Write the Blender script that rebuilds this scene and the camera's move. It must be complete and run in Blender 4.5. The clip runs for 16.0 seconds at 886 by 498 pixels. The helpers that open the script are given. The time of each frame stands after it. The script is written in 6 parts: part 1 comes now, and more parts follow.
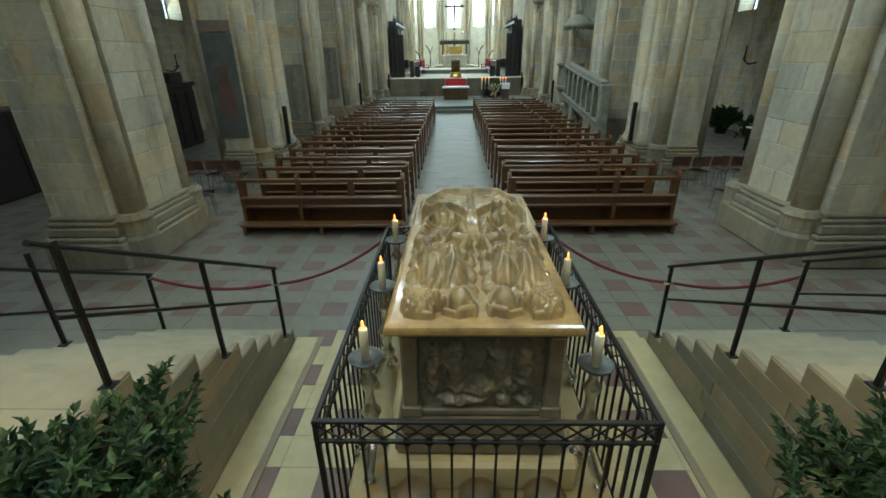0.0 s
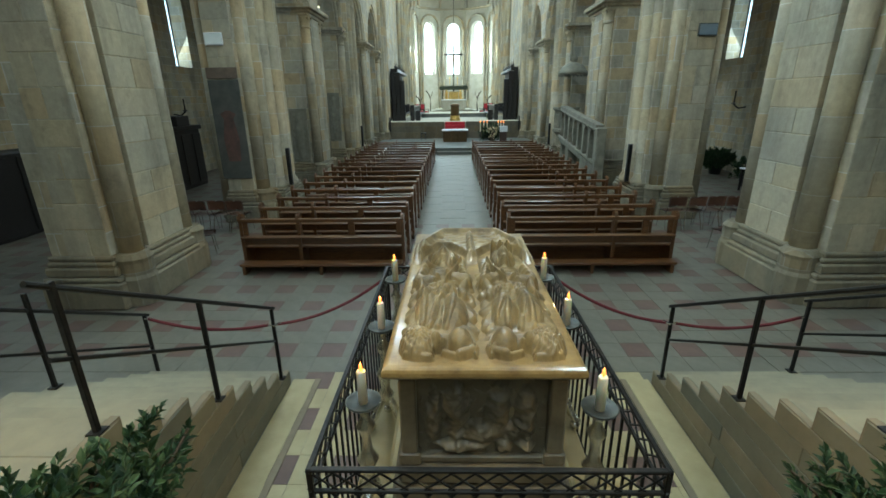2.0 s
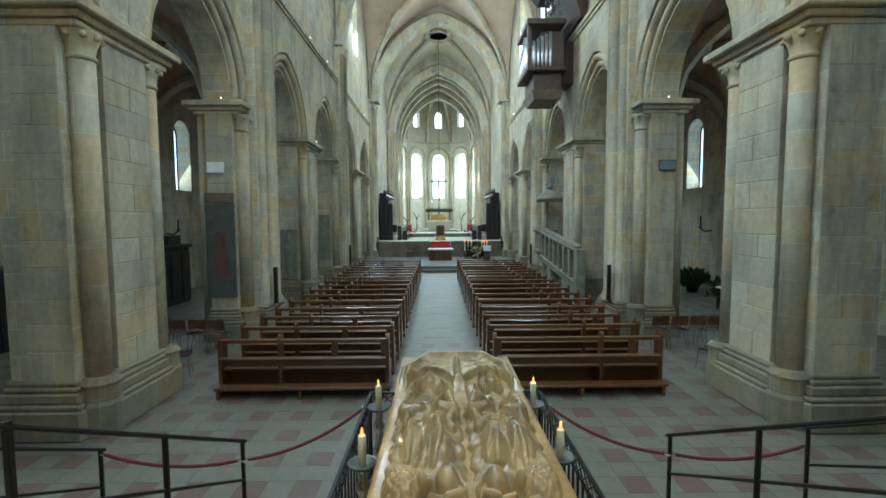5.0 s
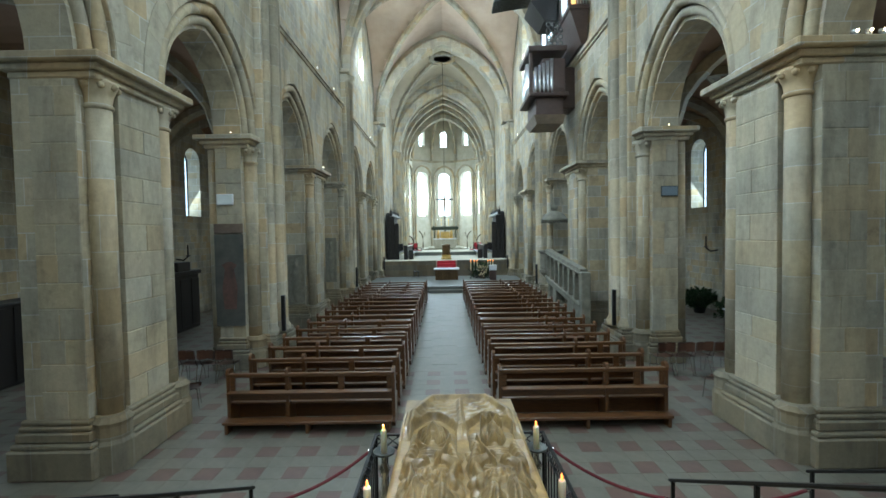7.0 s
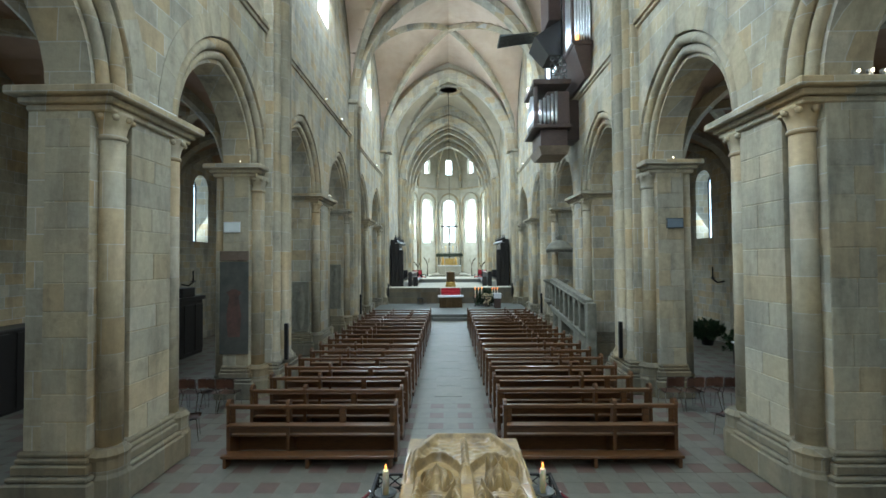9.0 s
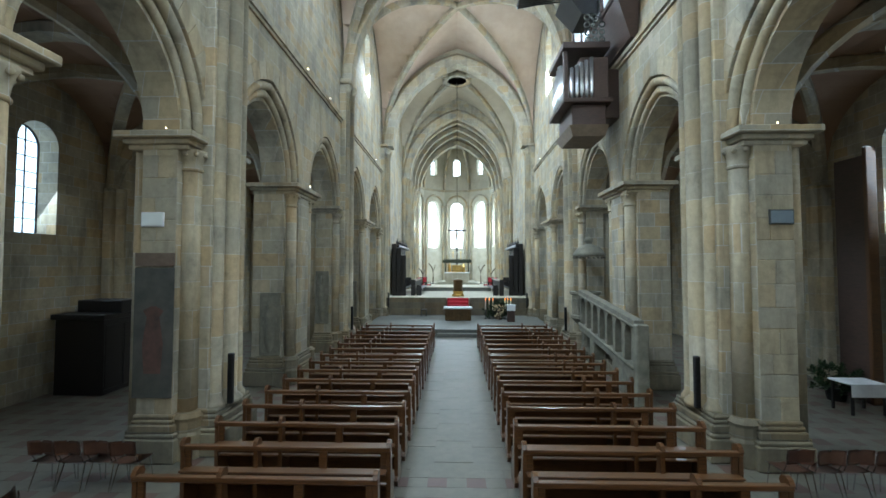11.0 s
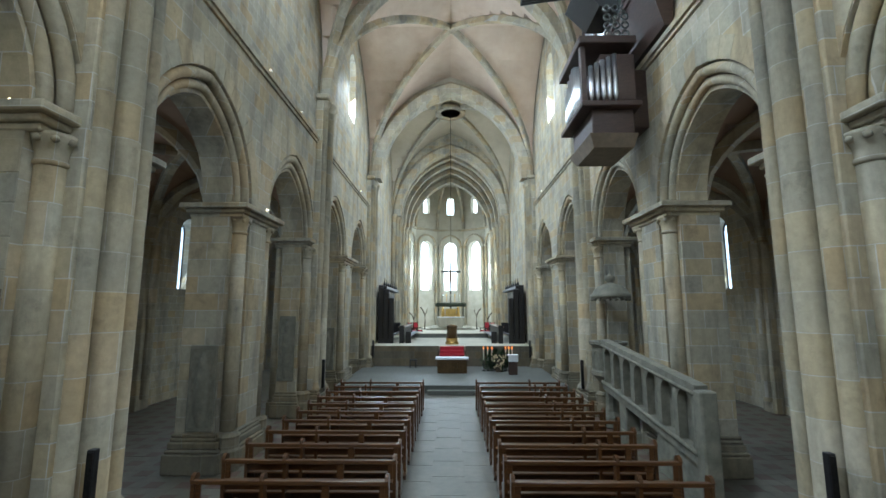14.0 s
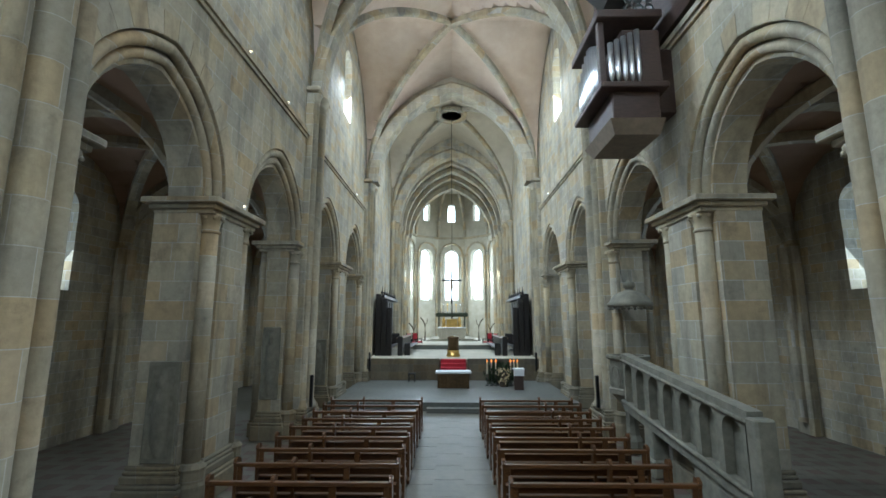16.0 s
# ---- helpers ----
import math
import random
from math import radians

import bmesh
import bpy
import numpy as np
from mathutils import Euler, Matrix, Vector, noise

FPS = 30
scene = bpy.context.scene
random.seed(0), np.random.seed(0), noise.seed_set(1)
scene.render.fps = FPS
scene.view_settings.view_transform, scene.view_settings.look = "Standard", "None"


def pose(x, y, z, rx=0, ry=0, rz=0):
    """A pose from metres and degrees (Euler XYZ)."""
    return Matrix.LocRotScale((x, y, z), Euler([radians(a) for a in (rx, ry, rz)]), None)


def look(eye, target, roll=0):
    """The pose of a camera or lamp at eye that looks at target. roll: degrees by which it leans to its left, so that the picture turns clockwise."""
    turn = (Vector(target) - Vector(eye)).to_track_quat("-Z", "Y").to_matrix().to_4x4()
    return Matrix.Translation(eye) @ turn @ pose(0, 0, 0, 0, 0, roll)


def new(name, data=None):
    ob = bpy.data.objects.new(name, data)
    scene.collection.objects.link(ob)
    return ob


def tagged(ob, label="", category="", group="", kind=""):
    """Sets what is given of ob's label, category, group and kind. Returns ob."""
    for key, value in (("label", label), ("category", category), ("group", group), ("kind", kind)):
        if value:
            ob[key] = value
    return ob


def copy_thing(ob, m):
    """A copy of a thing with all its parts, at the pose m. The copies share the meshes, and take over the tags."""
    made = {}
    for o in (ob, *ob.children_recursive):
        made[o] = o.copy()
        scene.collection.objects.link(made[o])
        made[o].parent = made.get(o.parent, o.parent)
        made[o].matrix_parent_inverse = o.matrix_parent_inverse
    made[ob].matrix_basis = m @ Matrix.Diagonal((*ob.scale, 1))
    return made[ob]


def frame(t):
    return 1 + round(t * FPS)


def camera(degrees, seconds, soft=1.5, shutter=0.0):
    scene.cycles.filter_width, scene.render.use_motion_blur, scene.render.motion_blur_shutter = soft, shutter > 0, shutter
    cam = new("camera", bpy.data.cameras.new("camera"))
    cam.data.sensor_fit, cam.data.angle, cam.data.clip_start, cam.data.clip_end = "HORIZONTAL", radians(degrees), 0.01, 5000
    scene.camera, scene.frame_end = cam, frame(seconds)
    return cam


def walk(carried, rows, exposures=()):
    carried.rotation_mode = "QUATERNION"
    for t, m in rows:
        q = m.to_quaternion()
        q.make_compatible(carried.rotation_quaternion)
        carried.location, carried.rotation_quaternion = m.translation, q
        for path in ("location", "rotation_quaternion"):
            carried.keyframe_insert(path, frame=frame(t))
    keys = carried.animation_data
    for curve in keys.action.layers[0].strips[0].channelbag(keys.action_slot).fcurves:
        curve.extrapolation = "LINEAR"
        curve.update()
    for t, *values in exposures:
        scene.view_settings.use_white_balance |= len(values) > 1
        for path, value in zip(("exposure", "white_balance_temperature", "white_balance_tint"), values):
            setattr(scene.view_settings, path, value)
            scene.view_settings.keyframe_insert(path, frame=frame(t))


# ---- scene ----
cam = camera(90.0, 16.0, 1.6)
STAND = [
    (0.0, (-0.124, -7.846, 3.051), (-0.173, -6.016, 2.246), -0.8),
    (0.5, (-0.124, -7.841, 3.051), (-0.170, -6.001, 2.268), -0.9),
    (1.0, (-0.125, -7.843, 3.052), (-0.170, -5.992, 2.296), -0.8),
    (1.5, (-0.124, -7.839, 3.057), (-0.168, -5.969, 2.349), -0.9),
    (2.0, (-0.123, -7.840, 3.058), (-0.170, -5.946, 2.416), -0.8),
    (2.5, (-0.122, -7.840, 3.063), (-0.162, -5.920, 2.504), -0.9),
    (3.0, (-0.124, -7.843, 3.067), (-0.149, -5.902, 2.582), -0.8),
    (3.5, (-0.124, -7.834, 3.068), (-0.110, -5.875, 2.665), -0.8),
    (4.0, (-0.121, -7.827, 3.077), (-0.097, -5.849, 2.788), -0.6),
    (4.5, (-0.131, -7.835, 3.088), (-0.104, -5.844, 2.897), -0.3),
    (7.0, (-0.082, -7.976, 3.479), (-0.089, -5.977, 3.412), -1.0),
    (7.5, (-0.041, -7.935, 3.522), (-0.041, -5.936, 3.484), -0.4),
    (8.0, (-0.018, -7.945, 3.561), (-0.036, -5.946, 3.551), -2.4),
    (8.5, (-0.042, -7.942, 3.569), (-0.048, -5.942, 3.558), -1.8),
    (9.0, (-0.097, -7.966, 3.578), (-0.122, -5.967, 3.628), -0.4),
]
# the advance down the nave: seconds, y, yaw, pitch
GLIDE = [
    (9.2, -7.96, 1.0, 1.7),
    (11.5, -3.77, 1.75, 2.73),
    (12, -3.47, 1.39, 3.64),
    (12.5, -2.88, 1.46, 4.69),
    (13, -2.40, 1.46, 4.93),
    (13.5, -1.89, 1.17, 6.91),
    (14, -1.52, 0.88, 7.88),
    (14.5, -1.29, 0.95, 8.33),
    (15, -0.96, 1.17, 8.61),
    (15.5, -0.57, 1.17, 9.18),
    (16, -0.11, 1.02, 9.18),
]
walk(cam, [(t, look(e, g, r)) for t, e, g, r in STAND]
     + [(t, pose(-0.08, y, 3.6, 90 + p, 0, w)) for t, y, w, p in GLIDE], exposures=[(0.0, -0.10, 5950, -7), (4.5, -0.08, 5550, -6), (7.0, 0.0, 5600, -1), (9.0, 0.0, 5650, 1), (12.0, -0.15, 5650, 3), (16.0, -0.31, 5700, 5)])

# ---------- world and light ----------
world = bpy.data.worlds.new("sky")
scene.world = world
world.use_nodes = True
wn = world.node_tree.nodes
sky = wn.new("ShaderNodeTexSky")
sky.sky_type, sky.sun_disc = "NISHITA", False
sky.sun_elevation, sky.sun_rotation = radians(38), radians(200)
wn["Background"].inputs[1].default_value = 0.15
world.node_tree.links.new(sky.outputs[0], wn["Background"].inputs[0])


def window_light(name, place, aim, w, h, watts, colour):
    d = bpy.data.lights.new(name, "AREA")
    d.shape, d.size, d.size_y, d.energy, d.color = "RECTANGLE", w, h, watts, colour
    ob = new(name, d)
    ob.matrix_world = look(place, aim)
    return ob


COOL, WHITE = (0.80, 0.90, 1.0), (0.78, 0.89, 1.0)

# warm fill spots added out of view at impost height, aimed at the tomb
for x, aim, watts in ((5.6, (0.2, -5.2, 0.8), 1020), (-5.6, (-0.2, -5.2, 0.6), 1020)):
    d = bpy.data.lights.new("impost_spot", "SPOT")
    d.energy, d.color, d.spot_size, d.spot_blend, d.shadow_soft_size = watts, (1.0, 0.60, 0.18), radians(58), 0.8, 0.15
    ob = new("impost_spot", d)
    ob.matrix_world = look((x, -7.05, 6.45), aim)

# ---------- node helpers ----------
def material(name):
    m = bpy.data.materials.new(name)
    m.use_nodes = True
    t = m.node_tree
    return m, t, t.nodes["Principled BSDF"]


def ramp(t, fac, stops):
    r = t.nodes.new("ShaderNodeValToRGB")
    while len(r.color_ramp.elements) < len(stops):
        r.color_ramp.elements.new(0.5)
    for e, (p, c) in zip(r.color_ramp.elements, stops):
        e.position, e.color = p, (*c, 1)
    t.links.new(fac, r.inputs[0])
    return r.outputs[0]


def noise_of(t, scale, detail=5, rough=0.6, vec=None):
    n = t.nodes.new("ShaderNodeTexNoise")
    n.inputs["Scale"].default_value, n.inputs["Detail"].default_value, n.inputs["Roughness"].default_value = scale, detail, rough
    if vec is None:
        vec = t.nodes.new("ShaderNodeNewGeometry").outputs["Position"]
    t.links.new(vec, n.inputs["Vector"])
    return n.outputs[0]


def blend(t, mode, fac, a, b):
    n = t.nodes.new("ShaderNodeMix")
    n.data_type, n.blend_type = "RGBA", mode
    for v, i in ((fac, 0), (a, 6), (b, 7)):
        if hasattr(v, "is_linked"):
            t.links.new(v, n.inputs[i])
        else:
            n.inputs[i].default_value = v if i == 0 else (*v, 1)
    return n.outputs[2]


def bump(t, b, height, strength=0.3, dist=0.02):
    n = t.nodes.new("ShaderNodeBump")
    n.inputs["Strength"].default_value, n.inputs["Distance"].default_value = strength, dist
    t.links.new(height, n.inputs["Height"])
    t.links.new(n.outputs[0], b.inputs["Normal"])


STONES = [(0.0, (0.36, 0.335, 0.27)), (0.22, (0.43, 0.40, 0.31)), (0.45, (0.485, 0.43, 0.31)), (0.66, (0.51, 0.425, 0.265)), (0.86, (0.50, 0.36, 0.18)), (1.0, (0.55, 0.51, 0.41))]


def ashlar(name, w=0.62, h=0.40, mortar=0.010, tone=(1, 1, 1), single=False, warm=0.0):
    """Sandstone: in courses with joints, or one dressed block coloured by its own random."""
    m, t, b = material(name)
    geo = t.nodes.new("ShaderNodeNewGeometry")
    if single:
        info = t.nodes.new("ShaderNodeObjectInfo")
        base = blend(t, "MIX", 0.50, ramp(t, info.outputs["Random"], STONES), (0.46, 0.415, 0.31))
        height = None
    else:
        sep = t.nodes.new("ShaderNodeSeparateXYZ")
        t.links.new(geo.outputs["Position"], sep.inputs[0])
        add = t.nodes.new("ShaderNodeMath")
        t.links.new(sep.outputs[0], add.inputs[0])
        t.links.new(sep.outputs[1], add.inputs[1])
        com = t.nodes.new("ShaderNodeCombineXYZ")
        t.links.new(add.outputs[0], com.inputs[0])
        t.links.new(sep.outputs[2], com.inputs[1])
        br = t.nodes.new("ShaderNodeTexBrick")
        br.offset, br.squash, br.squash_frequency = 0.43, 1.35, 3
        br.inputs["Scale"].default_value = 1.0
        br.inputs["Brick Width"].default_value, br.inputs["Row Height"].default_value = w, h
        br.inputs["Mortar Size"].default_value, br.inputs["Mortar Smooth"].default_value = mortar, 0.3
        br.inputs["Color1"].default_value, br.inputs["Color2"].default_value, br.inputs["Mortar"].default_value = (0, 0, 0, 1), (1, 1, 1, 1), (0.5, 0.5, 0.5, 1)
        t.links.new(com.outputs[0], br.inputs["Vector"])
        base = blend(t, "MIX", 0.28, ramp(t, br.outputs["Color"], STONES), (0.46, 0.415, 0.315))
        base = blend(t, "MIX", br.outputs["Fac"], base, (0.56, 0.535, 0.47))
        height = br.outputs["Fac"]
    big = ramp(t, noise_of(t, 0.55, 4), [(0.3, (0.70, 0.72, 0.75)), (0.7, (1.12, 1.08, 1.0))])
    base = blend(t, "MULTIPLY", 0.75, base, big)
    mp = t.nodes.new("ShaderNodeMapping")
    mp.inputs["Scale"].default_value = (1.6, 1.6, 0.35)
    t.links.new(geo.outputs["Position"], mp.inputs["Vector"])
    streak = ramp(t, noise_of(t, 1.1, 6, 0.65, mp.outputs[0]), [(0.36, (0.50, 0.51, 0.53)), (0.52, (0.95, 0.95, 0.95)), (0.75, (1.1, 1.08, 1.02))])
    base = blend(t, "MULTIPLY", 0.7, base, streak)
    patch = ramp(t, noise_of(t, 2.3, 9, 0.72), [(0.30, (0.55, 0.56, 0.58)), (0.44, (1.0, 1.0, 1.0)), (0.66, (1.0, 1.0, 1.0)), (0.78, (1.16, 1.13, 1.06))])
    base = blend(t, "MULTIPLY", 0.65, base, patch)
    fine = ramp(t, noise_of(t, 9, 8, 0.7), [(0.3, (0.72, 0.72, 0.72)), (0.7, (1.15, 1.15, 1.15))])
    base = blend(t, "MULTIPLY", 0.55, base, fine)
    base = blend(t, "MULTIPLY", 1.0, base, tone)
    t.links.new(base, b.inputs["Base Color"])
    b.inputs["Roughness"].default_value = 0.85
    f = noise_of(t, 28, 6)
    if height is not None:
        sub = t.nodes.new("ShaderNodeMath")
        sub.operation = "MULTIPLY_ADD"
        t.links.new(height, sub.inputs[0])
        sub.inputs[1].default_value = -1.5
        t.links.new(f, sub.inputs[2])
        f = sub.outputs[0]
    bump(t, b, f, 0.35, 0.012)
    return m


def grainy(name, dark, light, scale=6, rough=0.6, metal=0.0, stretch=(1, 1, 1), relief=0.2, coat=0.0):
    """A surface that varies between two colours at two scales."""
    m, t, b = material(name)
    tc = t.nodes.new("ShaderNodeTexCoord")
    mp = t.nodes.new("ShaderNodeMapping")
    mp.inputs["Scale"].default_value = stretch
    t.links.new(tc.outputs["Object"], mp.inputs["Vector"])
    n = noise_of(t, scale, 7, 0.65, mp.outputs[0])
    c = ramp(t, n, [(0.3, dark), (0.7, light)])
    v = ramp(t, noise_of(t, scale * 0.17, 3), [(0.3, (0.75, 0.75, 0.75)), (0.7, (1.1, 1.1, 1.1))])
    t.links.new(blend(t, "MULTIPLY", 0.7, c, v), b.inputs["Base Color"])
    b.inputs["Roughness"].default_value, b.inputs["Metallic"].default_value = rough, metal
    b.inputs["Coat Weight"].default_value = coat
    b.inputs["Coat Roughness"].default_value = 0.10
    if relief:
        bump(t, b, n, relief, 0.01)
    return m


def glow(name, colour, power):
    m, t, b = material(name)
    b.inputs["Base Color"].default_value = (*colour, 1)
    b.inputs["Emission Color"].default_value, b.inputs["Emission Strength"].default_value = (*colour, 1), power
    return m


STONE = ashlar("sandstone_courses")
STONE_SMALL = ashlar("sandstone_small_courses", 0.5, 0.3)
BLOCK = ashlar("sandstone_block", single=True)
MORTAR = grainy("lime_mortar", (0.36, 0.345, 0.29), (0.47, 0.45, 0.385), 20, 0.95)
DRESSED = ashlar("dressed_sandstone", 0.9, 0.55, 0.007, (0.98, 0.96, 0.93))
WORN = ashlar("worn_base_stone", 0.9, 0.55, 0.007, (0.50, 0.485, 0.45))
RIBSTONE = ashlar("rib_sandstone", 0.7, 0.45, 0.008, (1.0, 1.0, 1.02))
WEB = grainy("vault_plaster", (0.62, 0.47, 0.35), (0.72, 0.59, 0.47), 1.3, 0.95, relief=0.05)
CREAMWEB = grainy("cream_vault_plaster", (0.56, 0.49, 0.37), (0.66, 0.59, 0.46), 1.3, 0.95, relief=0.05)
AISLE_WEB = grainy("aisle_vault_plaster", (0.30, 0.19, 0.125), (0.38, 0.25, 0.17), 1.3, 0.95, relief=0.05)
PALE = grainy("pale_choir_stone", (0.42, 0.385, 0.29), (0.54, 0.505, 0.40), 1.6, 0.85, relief=0.1)
TILE = grainy("sandstone_tile", (0.120, 0.113, 0.086), (0.164, 0.153, 0.117), 5, 0.5, relief=0.06)
REDTILE = grainy("red_sandstone_tile", (0.100, 0.060, 0.047), (0.134, 0.082, 0.062), 5, 0.5, relief=0.06)
STEPSTONE = grainy("step_stone", (0.20, 0.182, 0.125), (0.27, 0.245, 0.165), 4, 0.6, relief=0.08)
CREAM = grainy("cream_limestone", (0.32, 0.265, 0.135), (0.41, 0.345, 0.19), 4, 0.5, relief=0.08)
SIDESTONE = grainy("pit_wall_stone", (0.155, 0.125, 0.078), (0.235, 0.185, 0.115), 2.5, 0.6, relief=0.08)
WOOD = grainy("dark_oak", (0.050, 0.0215, 0.0078), (0.148, 0.064, 0.0205), 7, 0.32, stretch=(1, 9, 9), relief=0.1, coat=0.35)
BLACKWOOD = grainy("black_oak", (0.006, 0.005, 0.005), (0.018, 0.014, 0.012), 7, 0.45, stretch=(1, 1, 6), relief=0.1)
IRON = grainy("wrought_iron", (0.010, 0.010, 0.010), (0.028, 0.026, 0.024), 30, 0.42, 0.6, relief=0.15)
MARBLE = grainy("honey_marble", (0.190, 0.108, 0.034), (0.440, 0.290, 0.100), 9, 0.34, relief=0.15, coat=0.5)
CARVED = grainy("carved_honey_marble", (0.120, 0.076, 0.030), (0.430, 0.295, 0.120), 5, 0.36, relief=0.2, coat=0.45)
GREYMARBLE = grainy("grey_marble", (0.090, 0.070, 0.042), (0.19, 0.152, 0.095), 5, 0.45, relief=0.15)
SILVER = grainy("silver", (0.74, 0.74, 0.72), (0.93, 0.93, 0.91), 22, 0.17, 1.0, relief=0.7)
PEWTER = grainy("pewter", (0.075, 0.08, 0.075), (0.125, 0.13, 0.12), 12, 0.45, 0.6)
WAX = grainy("candle_wax", (0.80, 0.70, 0.48), (0.88, 0.80, 0.60), 6, 0.5, relief=0)
ROPE = grainy("red_velvet_rope", (0.085, 0.008, 0.011), (0.14, 0.013, 0.018), 40, 0.75)
CARPET = grainy("red_carpet", (0.33, 0.015, 0.025), (0.46, 0.03, 0.045), 30, 0.9)
GREENCARPET = grainy("grey_green_stone", (0.10, 0.102, 0.088), (0.15, 0.152, 0.132), 6, 0.6)
LINEN = grainy("white_linen", (0.72, 0.73, 0.75), (0.82, 0.83, 0.84), 8, 0.8)
BRONZE = grainy("dark_bronze", (0.08, 0.05, 0.025), (0.17, 0.11, 0.05), 10, 0.4, 0.7)
GOLD = grainy("gilding", (0.62, 0.40, 0.11), (0.85, 0.60, 0.22), 14, 0.28, 1.0)
PIPE = grainy("organ_pipe_tin", (0.58, 0.60, 0.62), (0.75, 0.77, 0.79), 8, 0.28, 0.9, relief=0)
ORGANWOOD = grainy("organ_case_wood", (0.045, 0.026, 0.020), (0.085, 0.050, 0.038), 6, 0.5, stretch=(1, 1, 6))
SEATWOOD = grainy("moulded_plywood", (0.095, 0.042, 0.026), (0.155, 0.072, 0.043), 6, 0.35, coat=0.3)
CHROME = grainy("chromed_tube", (0.55, 0.56, 0.58), (0.7, 0.71, 0.72), 12, 0.2, 1.0, relief=0)
BARK = grainy("bark", (0.06, 0.045, 0.03), (0.11, 0.08, 0.055), 14, 0.9)
BLACK = grainy("black_casing", (0.008, 0.008, 0.009), (0.015, 0.015, 0.016), 30, 0.5)
WAX.node_tree.nodes["Principled BSDF"].inputs["Subsurface Weight"].default_value = 0.5
WAX.node_tree.nodes["Principled BSDF"].inputs["Subsurface Radius"].default_value = (0.06, 0.035, 0.015)
FLAME = glow("candle_flame", (1.0, 0.27, 0.05), 2.4)
BULB = glow("lamp_bulb", (1.0, 0.74, 0.46), 9)
DIMBULB = glow("dim_lamp", (1.0, 0.52, 0.16), 1.6)
SKYPANE = glow("bright_sky", (0.86, 0.94, 1.0), 6)
AISLEPANE = glow("pale_blue_sky", (0.70, 0.85, 1.0), 2.8)
LEAD = grainy("window_lead", (0.03, 0.03, 0.033), (0.06, 0.06, 0.065), 20, 0.6, 0.5)

# ---------- mesh helpers ----------
def finish(bm, name, mat, smooth=False):
    bmesh.ops.recalc_face_normals(bm, faces=bm.faces[:])
    me = bpy.data.meshes.new(name)
    bm.to_mesh(me)
    bm.free()
    for m in mat if isinstance(mat, (list, tuple)) else [mat]:
        me.materials.append(m)
    if smooth:
        me.polygons.foreach_set("use_smooth", [True] * len(me.polygons))
    return me


def part(name, bm, mat, parent=None, label="", smooth=False):
    ob = new(name, finish(bm, name, mat, smooth))
    if parent:
        ob.parent = parent
    if label:
        ob["label"] = label
    return ob


def empty(name, x=0, y=0, z=0, rz=0):
    ob = new(name)
    ob.empty_display_size = 0.1
    ob.matrix_basis = pose(x, y, z, 0, 0, rz)
    return ob


def box(bm, x0, x1, y0, y1, z0, z1, bevel=0.0):
    r = bmesh.ops.create_cube(bm, size=1.0, matrix=Matrix.Translation(((x0 + x1) / 2, (y0 + y1) / 2, (z0 + z1) / 2)) @ Matrix.Diagonal((abs(x1 - x0), abs(y1 - y0), abs(z1 - z0), 1)))
    if bevel:
        es = list({e for v in r["verts"] for e in v.link_edges})
        bmesh.ops.bevel(bm, geom=es, offset=bevel, segments=1, affect="EDGES")
    return bm


def boxes(*list_of):
    bm = bmesh.new()
    for b in list_of:
        box(bm, *b)
    return bm


def lathe(bm, profile, n=16, x=0, y=0, a0=0.0, a1=2 * math.pi):
    """Turns (radius, z) pairs about an upright axis at x, y."""
    full = abs(a1 - a0 - 2 * math.pi) < 1e-6
    rings = []
    for r, z in profile:
        rings.append([bm.verts.new((x + r * math.cos(a0 + (a1 - a0) * i / n), y + r * math.sin(a0 + (a1 - a0) * i / n), z)) for i in range(n if full else n + 1)])
    for a, b in zip(rings, rings[1:]):
        for i in range(n if full else n):
            j = (i + 1) % len(a)
            bm.faces.new((a[i], a[j], b[j], b[i]))
    if full:
        bm.faces.new(rings[0][::-1])
        bm.faces.new(rings[-1])
    return bm


def tube(bm, pts, r, n=8, closed=False):
    """A round bar along points."""
    pts = [Vector(p) for p in pts]
    rings = []
    for i, p in enumerate(pts):
        a, b = pts[max(i - 1, 0)], pts[min(i + 1, len(pts) - 1)]
        d = (b - a).normalized()
        u = d.cross(Vector((0, 0, 1)))
        u = u.normalized() if u.length > 1e-3 else Vector((1, 0, 0))
        w = d.cross(u)
        rings.append([bm.verts.new(p + r * (u * math.cos(k * 2 * math.pi / n) + w * math.sin(k * 2 * math.pi / n))) for k in range(n)])
    for a, b in zip(rings, rings[1:]):
        for k in range(n):
            bm.faces.new((a[k], a[(k + 1) % n], b[(k + 1) % n], b[k]))
    bm.faces.new(rings[0][::-1])
    bm.faces.new(rings[-1])
    return bm


def bar_sweep(bm, pts, w, h, side):
    """A bar of square section along points; side is the direction of its width."""
    pts = [Vector(p) for p in pts]
    side = Vector(side).normalized()
    rings = []
    for i, p in enumerate(pts):
        a, b = pts[max(i - 1, 0)], pts[min(i + 1, len(pts) - 1)]
        up = side.cross((b - a).normalized()).normalized()
        c = 0.3 * min(w, h)
        prof = ((-w / 2, h / 2), (-w / 2, -h / 2 + c), (-w / 2 + c, -h / 2), (w / 2 - c, -h / 2), (w / 2, -h / 2 + c), (w / 2, h / 2))
        rings.append([bm.verts.new(p + side * s + up * q) for s, q in prof])
    for a, b in zip(rings, rings[1:]):
        for k in range(6):
            bm.faces.new((a[k], a[(k + 1) % 6], b[(k + 1) % 6], b[k]))
    bm.faces.new(rings[0][::-1])
    bm.faces.new(rings[-1])
    return bm


